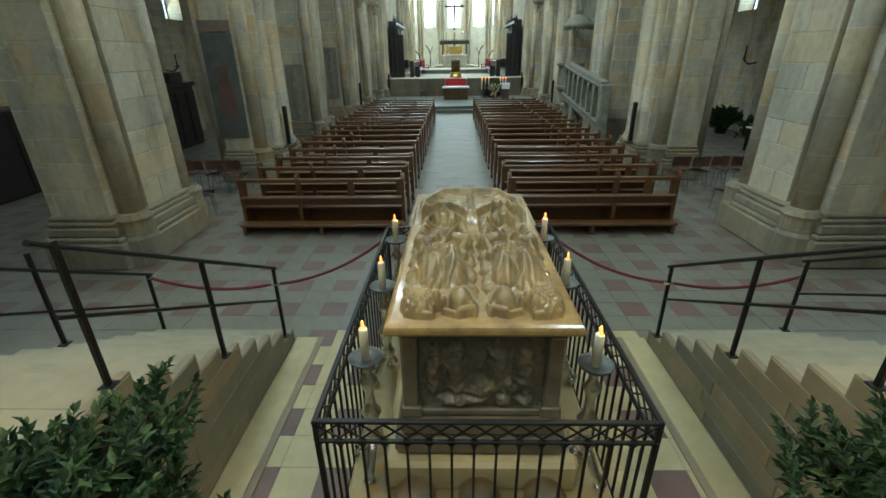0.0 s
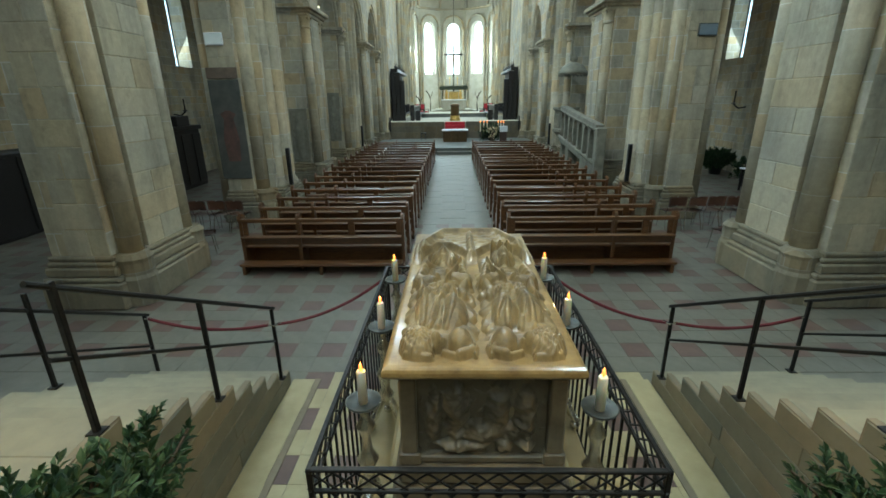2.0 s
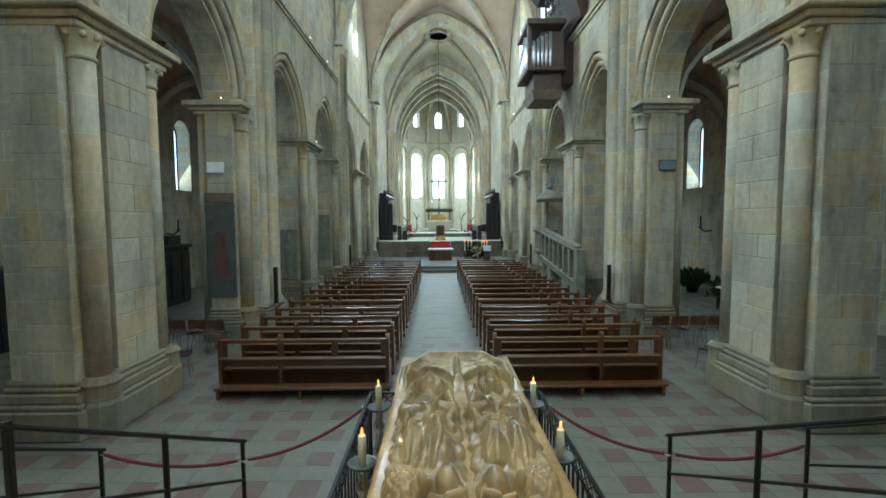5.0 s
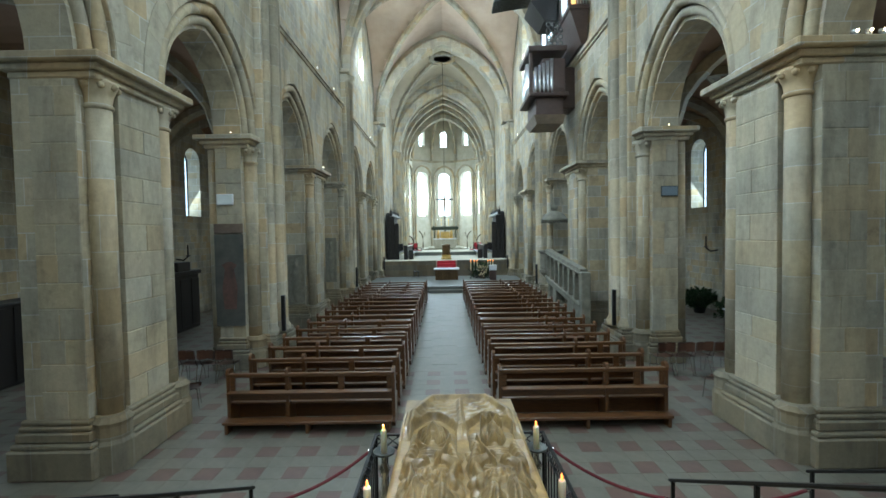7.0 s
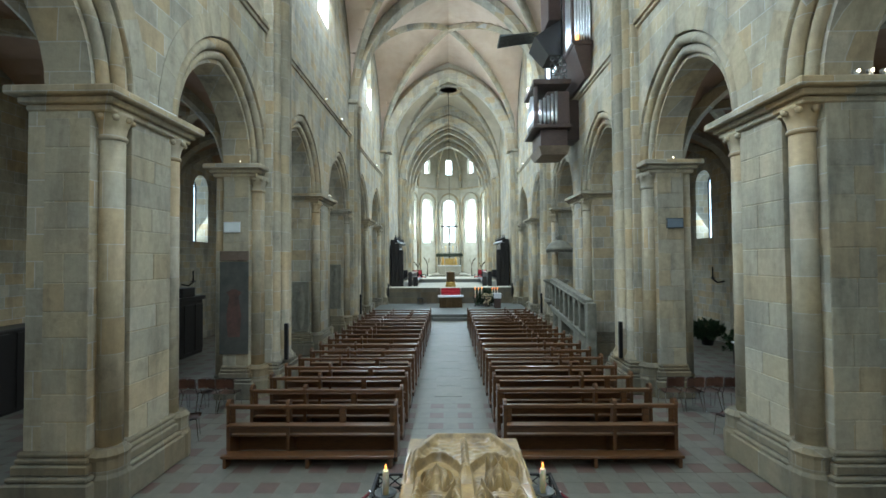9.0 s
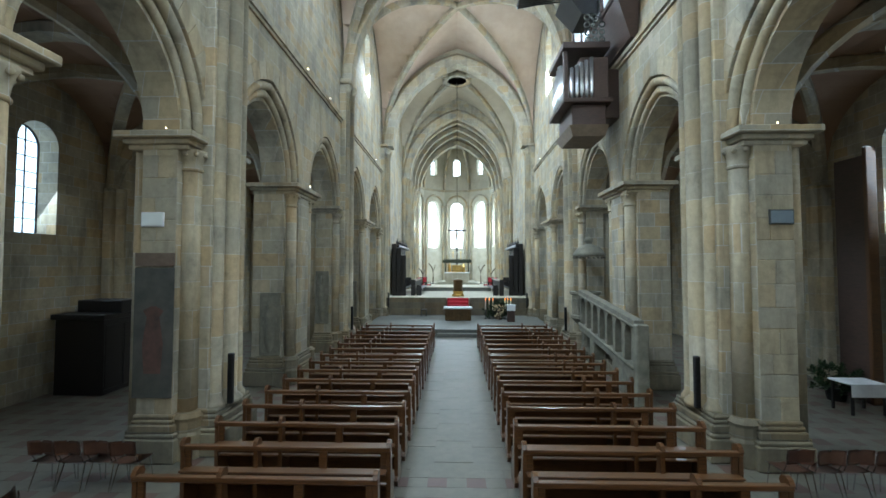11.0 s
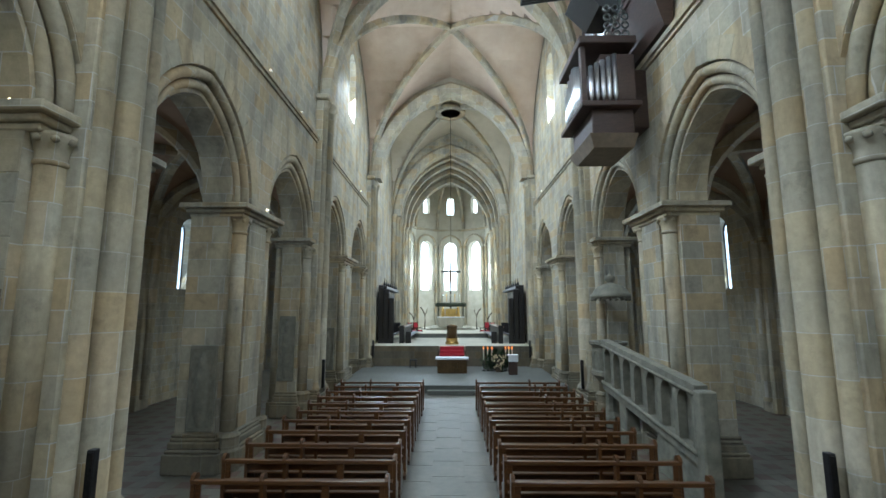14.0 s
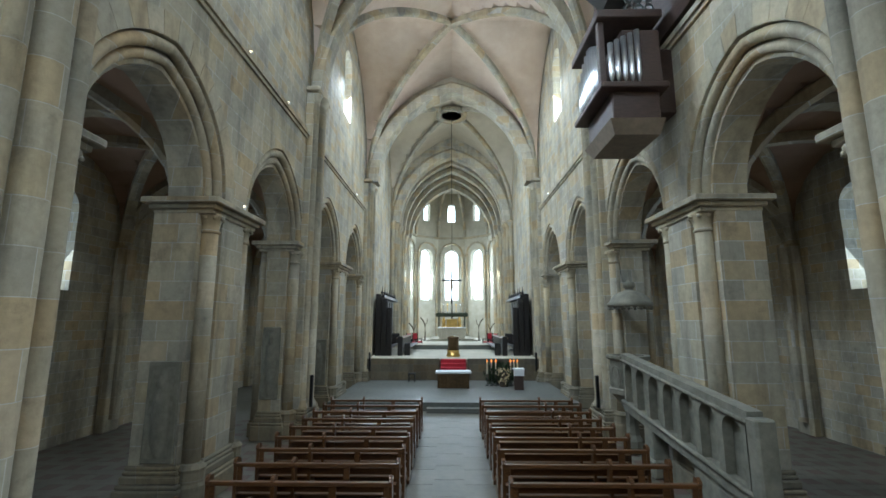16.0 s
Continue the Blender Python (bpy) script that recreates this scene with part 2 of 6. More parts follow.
def arch(half, rise, n=9):
    """A pointed (or, with rise == half, round) arch from -half to half: (u, v) pairs."""
    if rise <= half * 1.001:
        return [(-half * math.cos(math.pi * i / (2 * n)), rise * math.sin(math.pi * i / (2 * n))) for i in range(2 * n + 1)]
    rad = (half * half + rise * rise) / (2 * half)
    top = math.asin(rise / rad)
    left = [(-half + rad - rad * math.cos(top * i / n), rad * math.sin(top * i / n)) for i in range(n + 1)]
    return left + [(-u, v) for u, v in left[-2::-1]]


def arch_wall(bm, u0, u1, uc, half, rise, zs, ztop, d0, d1, put, z0=None):
    """A slab from depth d0 to d1 between u0 and u1, up to ztop, with an arched opening about uc that springs at zs.
    put(u, d, z) gives the place. Below zs the slab goes down to z0 at both sides, where given."""
    line = [(uc + u, zs + v) for u, v in arch(half, rise)]
    if z0 is not None:
        line = [(uc - half, z0)] + line + [(uc + half, z0)]
    base = z0 if z0 is not None else zs
    line = [(u0, base)] + line + [(u1, base)]
    lo = [[bm.verts.new(put(u, d, z)) for u, z in line] for d in (d0, d1)]
    hi = [[bm.verts.new(put(u, d, ztop)) for u, z in line] for d in (d0, d1)]
    for i in range(len(line) - 1):
        if line[i] == line[i + 1]:
            continue
        for k in (0, 1):
            if abs(line[i][0] - line[i + 1][0]) > 1e-6:
                bm.faces.new((lo[k][i], lo[k][i + 1], hi[k][i + 1], hi[k][i]))
        bm.faces.new((lo[0][i], lo[1][i], lo[1][i + 1], lo[0][i + 1]))
    bm.faces.new((hi[0][0], hi[1][0], hi[1][-1], hi[0][-1]))
    return bm


# ---------- the plan ----------
NAVE, AISLE, WALL_OUT = 5.1, 11.6, 6.3
BAY, FIRST = 5.2, -0.55
CAP, STRING, SPRING, APEX = 6.15, 10.0, 11.6, 18.4


def pier_y(k):
    return FIRST + BAY * k


END = pier_y(5)          # the crossing's east arch
CHOIR, APSE = 36.0, 43.5
SIDES = (("north", -1), ("south", 1))

# floor
floor = tagged(part("floor", boxes((-14, 14, -14, 52, -0.30, -0.006)), TILE), "pale sandstone floor slabs under the joints of the tiled nave", "floor", kind="structure")


# arcade walls
def nave_wall(name, s):
    def put(u, d, z):
        return (s * d, u, z)
    ob = tagged(empty(name), "grey and ochre sandstone arcade wall with pointed arches", "wall", kind="structure")
    for k in range(-2, 5):
        c = (pier_y(k) + pier_y(k + 1)) / 2
        for half, rise, d0, d1 in ((2.1, 2.5, NAVE, NAVE + 0.25), (1.6, 1.95, NAVE + 0.25, WALL_OUT - 0.25), (2.1, 2.5, WALL_OUT - 0.25, WALL_OUT)):
            bm = bmesh.new()
            arch_wall(bm, pier_y(k), pier_y(k + 1), c, half, rise, CAP, STRING, d0, d1, put)
            part("arch_order", bm, STONE, ob)
    # upper wall with one clerestory window to each double bay
    for k in (-2, 0, 2, 4):
        bm = bmesh.new()
        a, b, c = pier_y(k - 1), pier_y(k + 1), pier_y(k)
        arch_wall(bm, a, b, c, 0.72, 0.72, 16.2, 19.6, NAVE + 0.05, WALL_OUT, put, 13.4)
        box(bm, s * (NAVE + 0.05), s * WALL_OUT, a, b, STRING, 13.4)
        part("upper_wall", bm, STONE_SMALL, ob)
    for k in (-2, -1, 0, 1, 2, 3, 4):
        bm = bmesh.new()
        c = (pier_y(k) + pier_y(k + 1)) / 2
        tube(bm, [(s * (NAVE + 0.12), c + u, CAP + v) for u, v in arch(1.97, 2.36, 14)], 0.115, 8)
        tube(bm, [(s * (NAVE + 0.22), c + u, CAP + v) for u, v in arch(1.76, 2.13, 14)], 0.10, 8)
        part("arch_moulding", bm, DRESSED, ob, "round stone roll moulding under the arch", True)
    for k in (-2, 0, 2, 4):
        bm = bmesh.new()
        a, b = pier_y(k - 1) + 0.62, pier_y(k + 1) - 0.62
        box(bm, s * (NAVE - 0.12), s * (NAVE + 0.1), a, b, STRING - 0.04, STRING + 0.10)
        box(bm, s * (NAVE - 0.06), s * (NAVE + 0.1), a, b, STRING - 0.14, STRING - 0.04)
        part("string_course", bm, DRESSED, ob, "moulded stone string course")
    return ob


for n, s in SIDES:
    nave_wall("wall_" + n + "_arcade", s)


def cap_profile(bm, x0, x1, y0, y1, z, s=1):
    """A moulded impost: three stepped slabs."""
    for grow, a, b in ((0.03, -0.33, -0.23), (0.10, -0.23, -0.13), (0.21, -0.13, 0.0)):
        box(bm, x0 - grow, x1 + grow, y0 - grow, y1 + grow, z + a, z + b, 0.02)


def base_profile(bm, x0, x1, y0, y1, h=0.85):
    for grow, a, b in ((0.17, 0.0, h * 0.52), (0.14, h * 0.52, h * 0.62), (0.10, h * 0.62, h * 0.8), (0.07, h * 0.8, h * 0.9), (0.05, h * 0.9, h)):
        box(bm, x0 - grow, x1 + grow, y0 - grow, y1 + grow, a, b, 0.025)


BLOCKS = {}


def block_mesh(w, d, h):
    key = (round(w, 3), round(d, 3), round(h, 3))
    if key not in BLOCKS:
        bm = bmesh.new()
        box(bm, -w / 2, w / 2, -d / 2, d / 2, -h / 2, h / 2, 0.008)
        BLOCKS[key] = finish(bm, "stone_block", BLOCK)
    return BLOCKS[key]


def capital(x, y, z, r, parent):
    """A carved bud capital: bell, leaves and a ring."""
    bm = bmesh.new()
    lathe(bm, [(r, z - 0.42), (r * 1.18, z - 0.40), (r * 1.18, z - 0.36), (r * 1.02, z - 0.33), (r * 1.15, z - 0.2), (r * 1.55, z - 0.05), (r * 1.6, z)], 14, x, y)
    for i in range(8):
        a = i * math.pi / 4
        bmesh.ops.create_icosphere(bm, subdivisions=1, radius=r * 0.34, matrix=Matrix.Translation((x + r * 1.45 * math.cos(a), y + r * 1.45 * math.sin(a), z - 0.09)))
    return part("capital", bm, DRESSED, parent, "carved bud capital", True)


def pier(k, s, main, blocks):
    y = pier_y(k)
    p = tagged(empty("pier", s * (NAVE + 0.6), y, 0), ("compound sandstone pier with tall vault shafts on a stepped base" if main else "square sandstone pier with corner columns and a moulded impost"), "pier", "nave piers", "structure")
    p.matrix_basis = pose(0, y, 0)
    shrink = 0.014 if blocks else 0.0
    bm = bmesh.new()
    xs = sorted((s * (NAVE + 0.0 + shrink), s * (NAVE + 0.30)))
    box(bm, xs[0], xs[1], -0.5 + shrink, 0.5 - shrink, 0, CAP - 0.3)
    xs = sorted((s * (NAVE + 0.27), s * (WALL_OUT - (0.25 if main else 0.0))))
    box(bm, xs[0], xs[1], -1.0 + shrink, 1.0 - shrink, 0, CAP - 0.3)
    if main:
        xs = sorted((s * (WALL_OUT - 0.28), s * WALL_OUT))
        box(bm, xs[0], xs[1], -0.5, 0.5, 0, CAP - 0.3)
    part("core", bm, STONE, p)
    for i, j in ((0, -1), (0, 1), (1, -1), (1, 1)) if main else ((0, -1), (0, 1)):
        x = s * (NAVE + 0.16) if i == 0 else s * (WALL_OUT - 0.10)
        bm = bmesh.new()
        lathe(bm, [(0.18, 0.5), (0.17, CAP - 0.3)], 14, x, j * 0.69)
        part("column", bm, DRESSED, p, "slim round corner column", True)
    for i, j in ((0, -1), (0, 1)):
        capital(s * (NAVE + 0.16), j * 0.69, CAP - 0.30, 0.17, p)
    bm = bmesh.new()
    a, b = sorted((s * (NAVE - 0.02), s * WALL_OUT))
    if main:
        a, b = sorted((s * (NAVE + 0.10), s * WALL_OUT))
    cap_profile(bm, a, b, -0.98, 0.98, CAP)
    part("impost", bm, DRESSED, p, "moulded stone impost")
    bm = bmesh.new()
    a, b = sorted((s * NAVE, s * WALL_OUT))
    base_profile(bm, a, b, -0.56, 0.56)
    a, b = sorted((s * (NAVE + 0.27), s * (WALL_OUT - (0.27 if main else 0.0))))
    base_profile(bm, a, b, -1.0, 1.0, 0.846)
    for j in (-1, 1):
        lathe(bm, [(0.29, 0), (0.29, 0.44), (0.26, 0.5), (0.26, 0.6), (0.26, 0.7), (0.28, 0.76), (0.21, 0.84)], 12, s * (NAVE + 0.10), j * 0.76)
    if main:
        a, b = sorted((s * (NAVE - 0.36), s * NAVE))
        base_profile(bm, a, b, -0.66, 0.66, 0.843)
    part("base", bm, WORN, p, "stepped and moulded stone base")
    if main:
        top = SPRING
        bm = bmesh.new()
        a, b = sorted((s * (NAVE - 0.20), s * (NAVE + 0.12)))
        box(bm, a, b, -0.62, 0.62, 0, top, 0.02)
        part("pilaster", bm, STONE, p)
        for dy, r, x in ((0, 0.22, NAVE - 0.22), (-0.42, 0.13, NAVE - 0.22), (0.42, 0.13, NAVE - 0.22)):
            bm = bmesh.new()
            lathe(bm, [(r * 1.5, 0.8), (r * 1.5, 0.9), (r, 1.0), (r, top - 0.4), (r * 1.2, top - 0.38), (r * 1.05, top - 0.3), (r * 1.6, top - 0.05), (r * 1.6, top)], 14, s * x, dy)
            part("vault_shaft", bm, DRESSED, p, "", True)
        bm = bmesh.new()
        a, b = sorted((s * (NAVE - 0.42), s * (NAVE + 0.1)))
        box(bm, a, b, -0.72, 0.72, top, top + 0.22, 0.05)
        part("abacus", bm, DRESSED, p)
    return p


PIERS = []
for n, s in SIDES:
    for k in range(-1, 6):
        PIERS.append((k, s, pier(k, s, k % 2 == 1, k in (0, 1))))


# vaults over the nave, the crossing and the choir
def web_height(x, y, hx, hy, rise):
    def one(u, half):
        u = min(abs(u), half * 0.9999)
        rad = (half * half + rise * rise) / (2 * half)
        return math.sqrt(max(rad * rad - (u + rad - half) ** 2, 0))
    return max(one(x, hx), one(y, hy))


def vault(name, y0, y1, hx, spring, rise, mat, label, cx=0.0, n=22):
    bm = bmesh.new()
    cy, hy = (y0 + y1) / 2, (y1 - y0) / 2
    rows = [[bm.verts.new((cx + hx * (2 * i / n - 1), cy + hy * (2 * j / n - 1), spring + web_height(hx * (2 * i / n - 1), hy * (2 * j / n - 1), hx, hy, rise))) for i in range(n + 1)] for j in range(n + 1)]
    for j in range(n):
        for i in range(n):
            bm.faces.new((rows[j][i], rows[j][i + 1], rows[j + 1][i + 1], rows[j + 1][i]))
    ob = tagged(part(name, bm, mat), label, "vault", kind="structure")
    for f in (-1, 1):
        bm = bmesh.new()
        m = 24
        bar_sweep(bm, [(cx + hx * (2 * i / m - 1), cy + f * hy * (2 * i / m - 1), spring - 0.1 + web_height(hx * (2 * i / m - 1), hy * (2 * i / m - 1), hx, hy, rise)) for i in range(m + 1)], 0.30, 0.34, (1, -f, 0))
        part("diagonal_rib", bm, RIBSTONE, ob, "grey stone diagonal rib")
    return ob


def cross_arch(y, half, spring, rise, w, h, label="pointed sandstone transverse arch"):
    bm = bmesh.new()
    bar_sweep(bm, [(u, y, spring + v) for u, v in arch(half, rise, 14)], w, h, (0, 1, 0))
    ob = tagged(part("transverse_arch", bm, RIBSTONE), label, "arch", "vault arches", "structure")
    return ob


for i, k in enumerate((-1, 1, 3)):
    vault("ceiling_" + str(i + 1), pier_y(k), pier_y(k + 2), NAVE, SPRING + 0.2, APEX - SPRING, WEB, "peach plastered rib vault over the nave")
for k in (-1, 1, 3):
    cross_arch(pier_y(k), NAVE - 0.12, SPRING + 0.2, APEX - SPRING - 0.45, 0.75, 0.5)
cross_arch(END, NAVE - 0.35, SPRING + 0.1, APEX - SPRING - 0.75, 1.0, 0.8)
vault("ceiling_4", END, CHOIR, NAVE, SPRING + 0.4, 7.1, CREAMWEB, "cream plastered rib vault over the crossing")
cross_arch(CHOIR, NAVE - 0.45, SPRING, 6.1, 1.0, 0.8)
vault("ceiling_5", CHOIR, APSE, NAVE - 0.4, SPRING, 6.4, PALE, "stone rib vault over the choir")
for y, h in ((CHOIR + 1.6, 0.55), (CHOIR + 3.6, 0.66), (CHOIR + 5.6, 0.78)):
    cross_arch(y, NAVE - h, SPRING, 6.05 - h * 0.2, 0.5, 0.45)
cross_arch(APSE, NAVE - 0.8, SPRING - 0.2, 5.7, 0.8, 0.6)

def across(u, d, z):
    return (u, d, z)


for n, (y, half, sp, rise) in enumerate(((CHOIR, NAVE - 0.3, SPRING, 6.3), (APSE, NAVE - 0.7, SPRING - 0.2, 5.8), (END + 0.1, NAVE - 0.2, SPRING + 0.1, APEX - SPRING - 0.6))):
    bm = bmesh.new()
    arch_wall(bm, -NAVE - 0.1, NAVE + 0.1, 0, half, rise, sp, 19.4, y - 0.1, y + 0.3, across)
    tagged(part("wall_spandrel_" + str(n + 1), bm, PALE if n else STONE_SMALL), "sandstone wall above the great pointed arch", "wall", kind="structure")

# ring boss in the crossing vault
bm = bmesh.new()
lathe(bm, [(0.75, 18.55), (1.15, 18.45), (1.15, 18.8), (0.75, 18.85), (0.75, 18.55)], 28, 0, (END + CHOIR) / 2)
tagged(part("vault_ring", bm, RIBSTONE, smooth=True), "round stone ring framing the opening in the crossing vault", "keystone", kind="structure")
bm = bmesh.new()
lathe(bm, [(0.76, 18.74), (0.76, 18.78)], 24, 0, (END + CHOIR) / 2)
tagged(part("vault_hatch", bm, BLACKWOOD), "dark wooden hatch closing the ring in the vault", "hatch", kind="structure")


# crossing and choir side walls
def choir_side(name, s):
    bm = bmesh.new()
    def put(u, d, z):
        return (s * d, u, z)
    # opening for the added crossing window, out of sight behind the arch
    arch_wall(bm, END + 0.9, CHOIR, END + 2.5, 0.9, 0.9, 16.0, 19.4, NAVE - 0.1, WALL_OUT, put, 12.5)
    box(bm, s * (NAVE - 0.1), s * WALL_OUT, END + 0.9, CHOIR, 0, 12.5)
    arch_wall(bm, CHOIR, APSE + 0.5, CHOIR + 4.6, 0.7, 0.7, 11.0, 19.0, NAVE - 0.55, WALL_OUT, put, 5.0)
    box(bm, s * (NAVE - 0.55), s * WALL_OUT, CHOIR, APSE + 0.5, 0, 5.0)
    ob = tagged(part(name, bm, STONE), "sandstone wall of the crossing and the choir", "wall", kind="structure")
    for y, x in ((END + 1.1, NAVE - 0.2), (CHOIR - 0.5, NAVE - 0.25), (CHOIR - 0.05, NAVE - 0.45), (CHOIR + 0.45, NAVE - 0.6), (CHOIR + 1.6, NAVE - 0.6), (CHOIR + 3.6, NAVE - 0.62), (CHOIR + 5.6, NAVE - 0.7), (APSE - 0.3, NAVE - 0.78), (APSE + 0.1, NAVE - 0.85)):
        bm = bmesh.new()
        lathe(bm, [(0.2, 0.3), (0.17, 0.5), (0.17, SPRING - 0.5), (0.2, SPRING - 0.46), (0.18, SPRING - 0.4), (0.3, SPRING - 0.05), (0.3, SPRING + 0.1)], 12, s * x, y)
        part("wall_shaft", bm, DRESSED, ob, "", True)
    return ob


for n, s in SIDES:
    choir_side("wall_" + n + "_choir", s)

# apse: five sides of a decagon
APO, FACE = 4.5, 2.93
for i in range(-2, 3):
    a = radians(36 * i)
    m = Matrix.Translation((0, APSE, 0)) @ Matrix.Rotation(-a, 4, "Z")
    def put(u, d, z, m=m):
        return m @ Vector((u, d, z))
    bm = bmesh.new()
    arch_wall(bm, -FACE / 2 - 0.02, FACE / 2 + 0.02, 0, 0.72, 0.72, 10.5, 12.6, APO, APO + 0.9, put, 5.8)
    for v in ((-FACE / 2 - 0.02, FACE / 2 + 0.02),):
        r = bmesh.ops.create_cube(bm, size=1.0, matrix=m @ Matrix.Translation((0, APO + 0.45, 2.9)) @ Matrix.Diagonal((FACE + 0.04, 0.9, 5.8, 1)))
    arch_wall(bm, -FACE / 2 - 0.02, FACE / 2 + 0.02, 0, 0.42, 0.42, 16.0, 17.9, APO + 0.05, APO + 0.9, put, 14.4)
    bmesh.ops.create_cube(bm, size=1.0, matrix=m @ Matrix.Translation((0, APO + 0.475, 13.5)) @ Matrix.Diagonal((FACE + 0.04, 0.85, 1.8, 1)))
    ob = tagged(part("wall_apse_" + str(i + 3), bm, PALE), "pale stone apse wall with a tall round-headed window", "wall", kind="structure")
    bm = bmesh.new()
    bmesh.ops.create_cube(bm, size=1.0, matrix=m @ Matrix.Translation((0, APO - 0.06, 12.55)) @ Matrix.Diagonal((FACE - 0.02, 0.2, 0.22, 1)))
    part("ledge", bm, DRESSED, ob)
    for q in (-1, 1):
        bm = bmesh.new()
        c = m @ Vector((q * (FACE / 2 - 0.30), APO - 0.12, 0))
        lathe(bm, [(0.13, 1.0), (0.11, 1.2), (0.11, 10.2), (0.14, 10.24), (0.19, 10.6), (0.19, 10.75)], 10, c.x, c.y)
        part("colonnette", bm, DRESSED, ob, "", True)
    bm = bmesh.new()
    tube(bm, [m @ Vector((u, APO - 0.1, 10.75 + v)) for u, v in arch(FACE / 2 - 0.30, FACE / 2 - 0.30, 8)], 0.11, 8)
    part("window_arch", bm, DRESSED, ob, "", True)
    # curved stone web between two ribs, and the rib on its edge
    bm = bmesh.new()
    for q in (-1, 1) if i == 2 else (-1,):
        c = m @ Vector((q * FACE / 2, APO, 0))
        pts = []
        for g in range(13):
            f = g / 12
            pts.append((c.x * math.cos(f * math.pi / 2), APSE + (c.y - APSE) * math.cos(f * math.pi / 2), 12.6 + 5.2 * math.sin(f * math.pi / 2)))
        tube(bm, pts, 0.17, 8)
    part("apse_rib", bm, RIBSTONE, ob, "", True)
bm = bmesh.new()
ring = [bm.verts.new((6.2 * math.cos(radians(18 * g)), APSE - 0.3 + 6.2 * math.sin(radians(18 * g)), 17.6)) for g in range(11)]
bm.faces.new(ring)
tagged(part("ceiling_6", bm, PALE), "plain stone top of the apse vault", "vault", kind="structure")

# aisles: outer walls with windows, vault, and the closing walls
def aisle(name, s):
    def put(u, d, z):
        return (s * d, u, z)
    ob = tagged(empty("wall_" + name + "_aisle"), "aisle wall of small sandstone courses with round-headed windows", "wall", kind="structure")
    for k in range(-2, 5):
        bm = bmesh.new()
        c = (pier_y(k) + pier_y(k + 1)) / 2
        arch_wall(bm, pier_y(k), pier_y(k + 1), c, 0.6, 0.6, 7.0, 10.2, AISLE, AISLE + 1.0, put, 4.5)
        box(bm, s * AISLE, s * (AISLE + 1.0), pier_y(k), pier_y(k + 1), -0.01, 4.5)
        part("wall_bay", bm, STONE_SMALL, ob)
    for k in range(-1, 6):
        bm = bmesh.new()
        a, b = sorted((s * (AISLE - 0.3), s * AISLE))
        box(bm, a, b, pier_y(k) - 0.35, pier_y(k) + 0.35, 0, CAP, 0.03)
        lathe(bm, [(0.17, 0.4), (0.17, CAP)], 12, s * (AISLE - 0.32), pier_y(k))
        part("respond", bm, DRESSED, ob)
        bm = bmesh.new()
        cx = s * (WALL_OUT + AISLE) / 2
        bar_sweep(bm, [(cx + u, pier_y(k), CAP + v) for u, v in arch((AISLE - WALL_OUT) / 2, 2.6, 9)], 0.45, 0.3, (0, 1, 0))
        part("aisle_arch", bm, RIBSTONE, ob)
    for k in range(-2, 5):
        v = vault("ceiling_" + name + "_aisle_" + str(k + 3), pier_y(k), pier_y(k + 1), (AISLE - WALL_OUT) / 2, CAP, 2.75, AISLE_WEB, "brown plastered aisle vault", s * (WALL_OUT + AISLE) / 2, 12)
    return ob


for n, s in SIDES:
    aisle(n, s)
end_walls = boxes((-AISLE - 1, -NAVE - 0.2, END + 0.8, END + 1.6, 0, 10.2), (NAVE + 0.2, AISLE + 1, END + 0.8, END + 1.6, 0, 10.2), (-AISLE - 1, AISLE + 1, -15.2, -14.4, 0, 20),
                  (-WALL_OUT, -NAVE, -14.4, pier_y(-2), 0, 20), (NAVE, WALL_OUT, -14.4, pier_y(-2), 0, 20), (-AISLE - 1, -AISLE, -14.4, pier_y(-2), 0, 10.2), (AISLE, AISLE + 1, -14.4, pier_y(-2), 0, 10.2))
tagged(part("wall_end", end_walls, STONE), "plain sandstone end walls closing the aisles and the east choir", "wall", kind="structure")
tagged(part("ceiling_7", boxes((-WALL_OUT, WALL_OUT, -15.2, pier_y(-1), 18.6, 19.0), (-AISLE - 1, -WALL_OUT, -15.2, pier_y(-2), 9.0, 9.4), (WALL_OUT, AISLE + 1, -15.2, pier_y(-2), 9.0, 9.4)), WEB), "plain plastered ceiling over the east choir", "ceiling", kind="structure")
tagged(part("roof", boxes((-AISLE - 1.2, AISLE + 1.2, -15.2, 53, 20.2, 20.4), (-AISLE - 1.2, -WALL_OUT + 0.1, -15.2, END + 2, 10.4, 10.6), (WALL_OUT - 0.1, AISLE + 1.2, -15.2, END + 2, 10.4, 10.6)), MORTAR), "plain roof closing the church above the vaults", "roof", kind="structure")


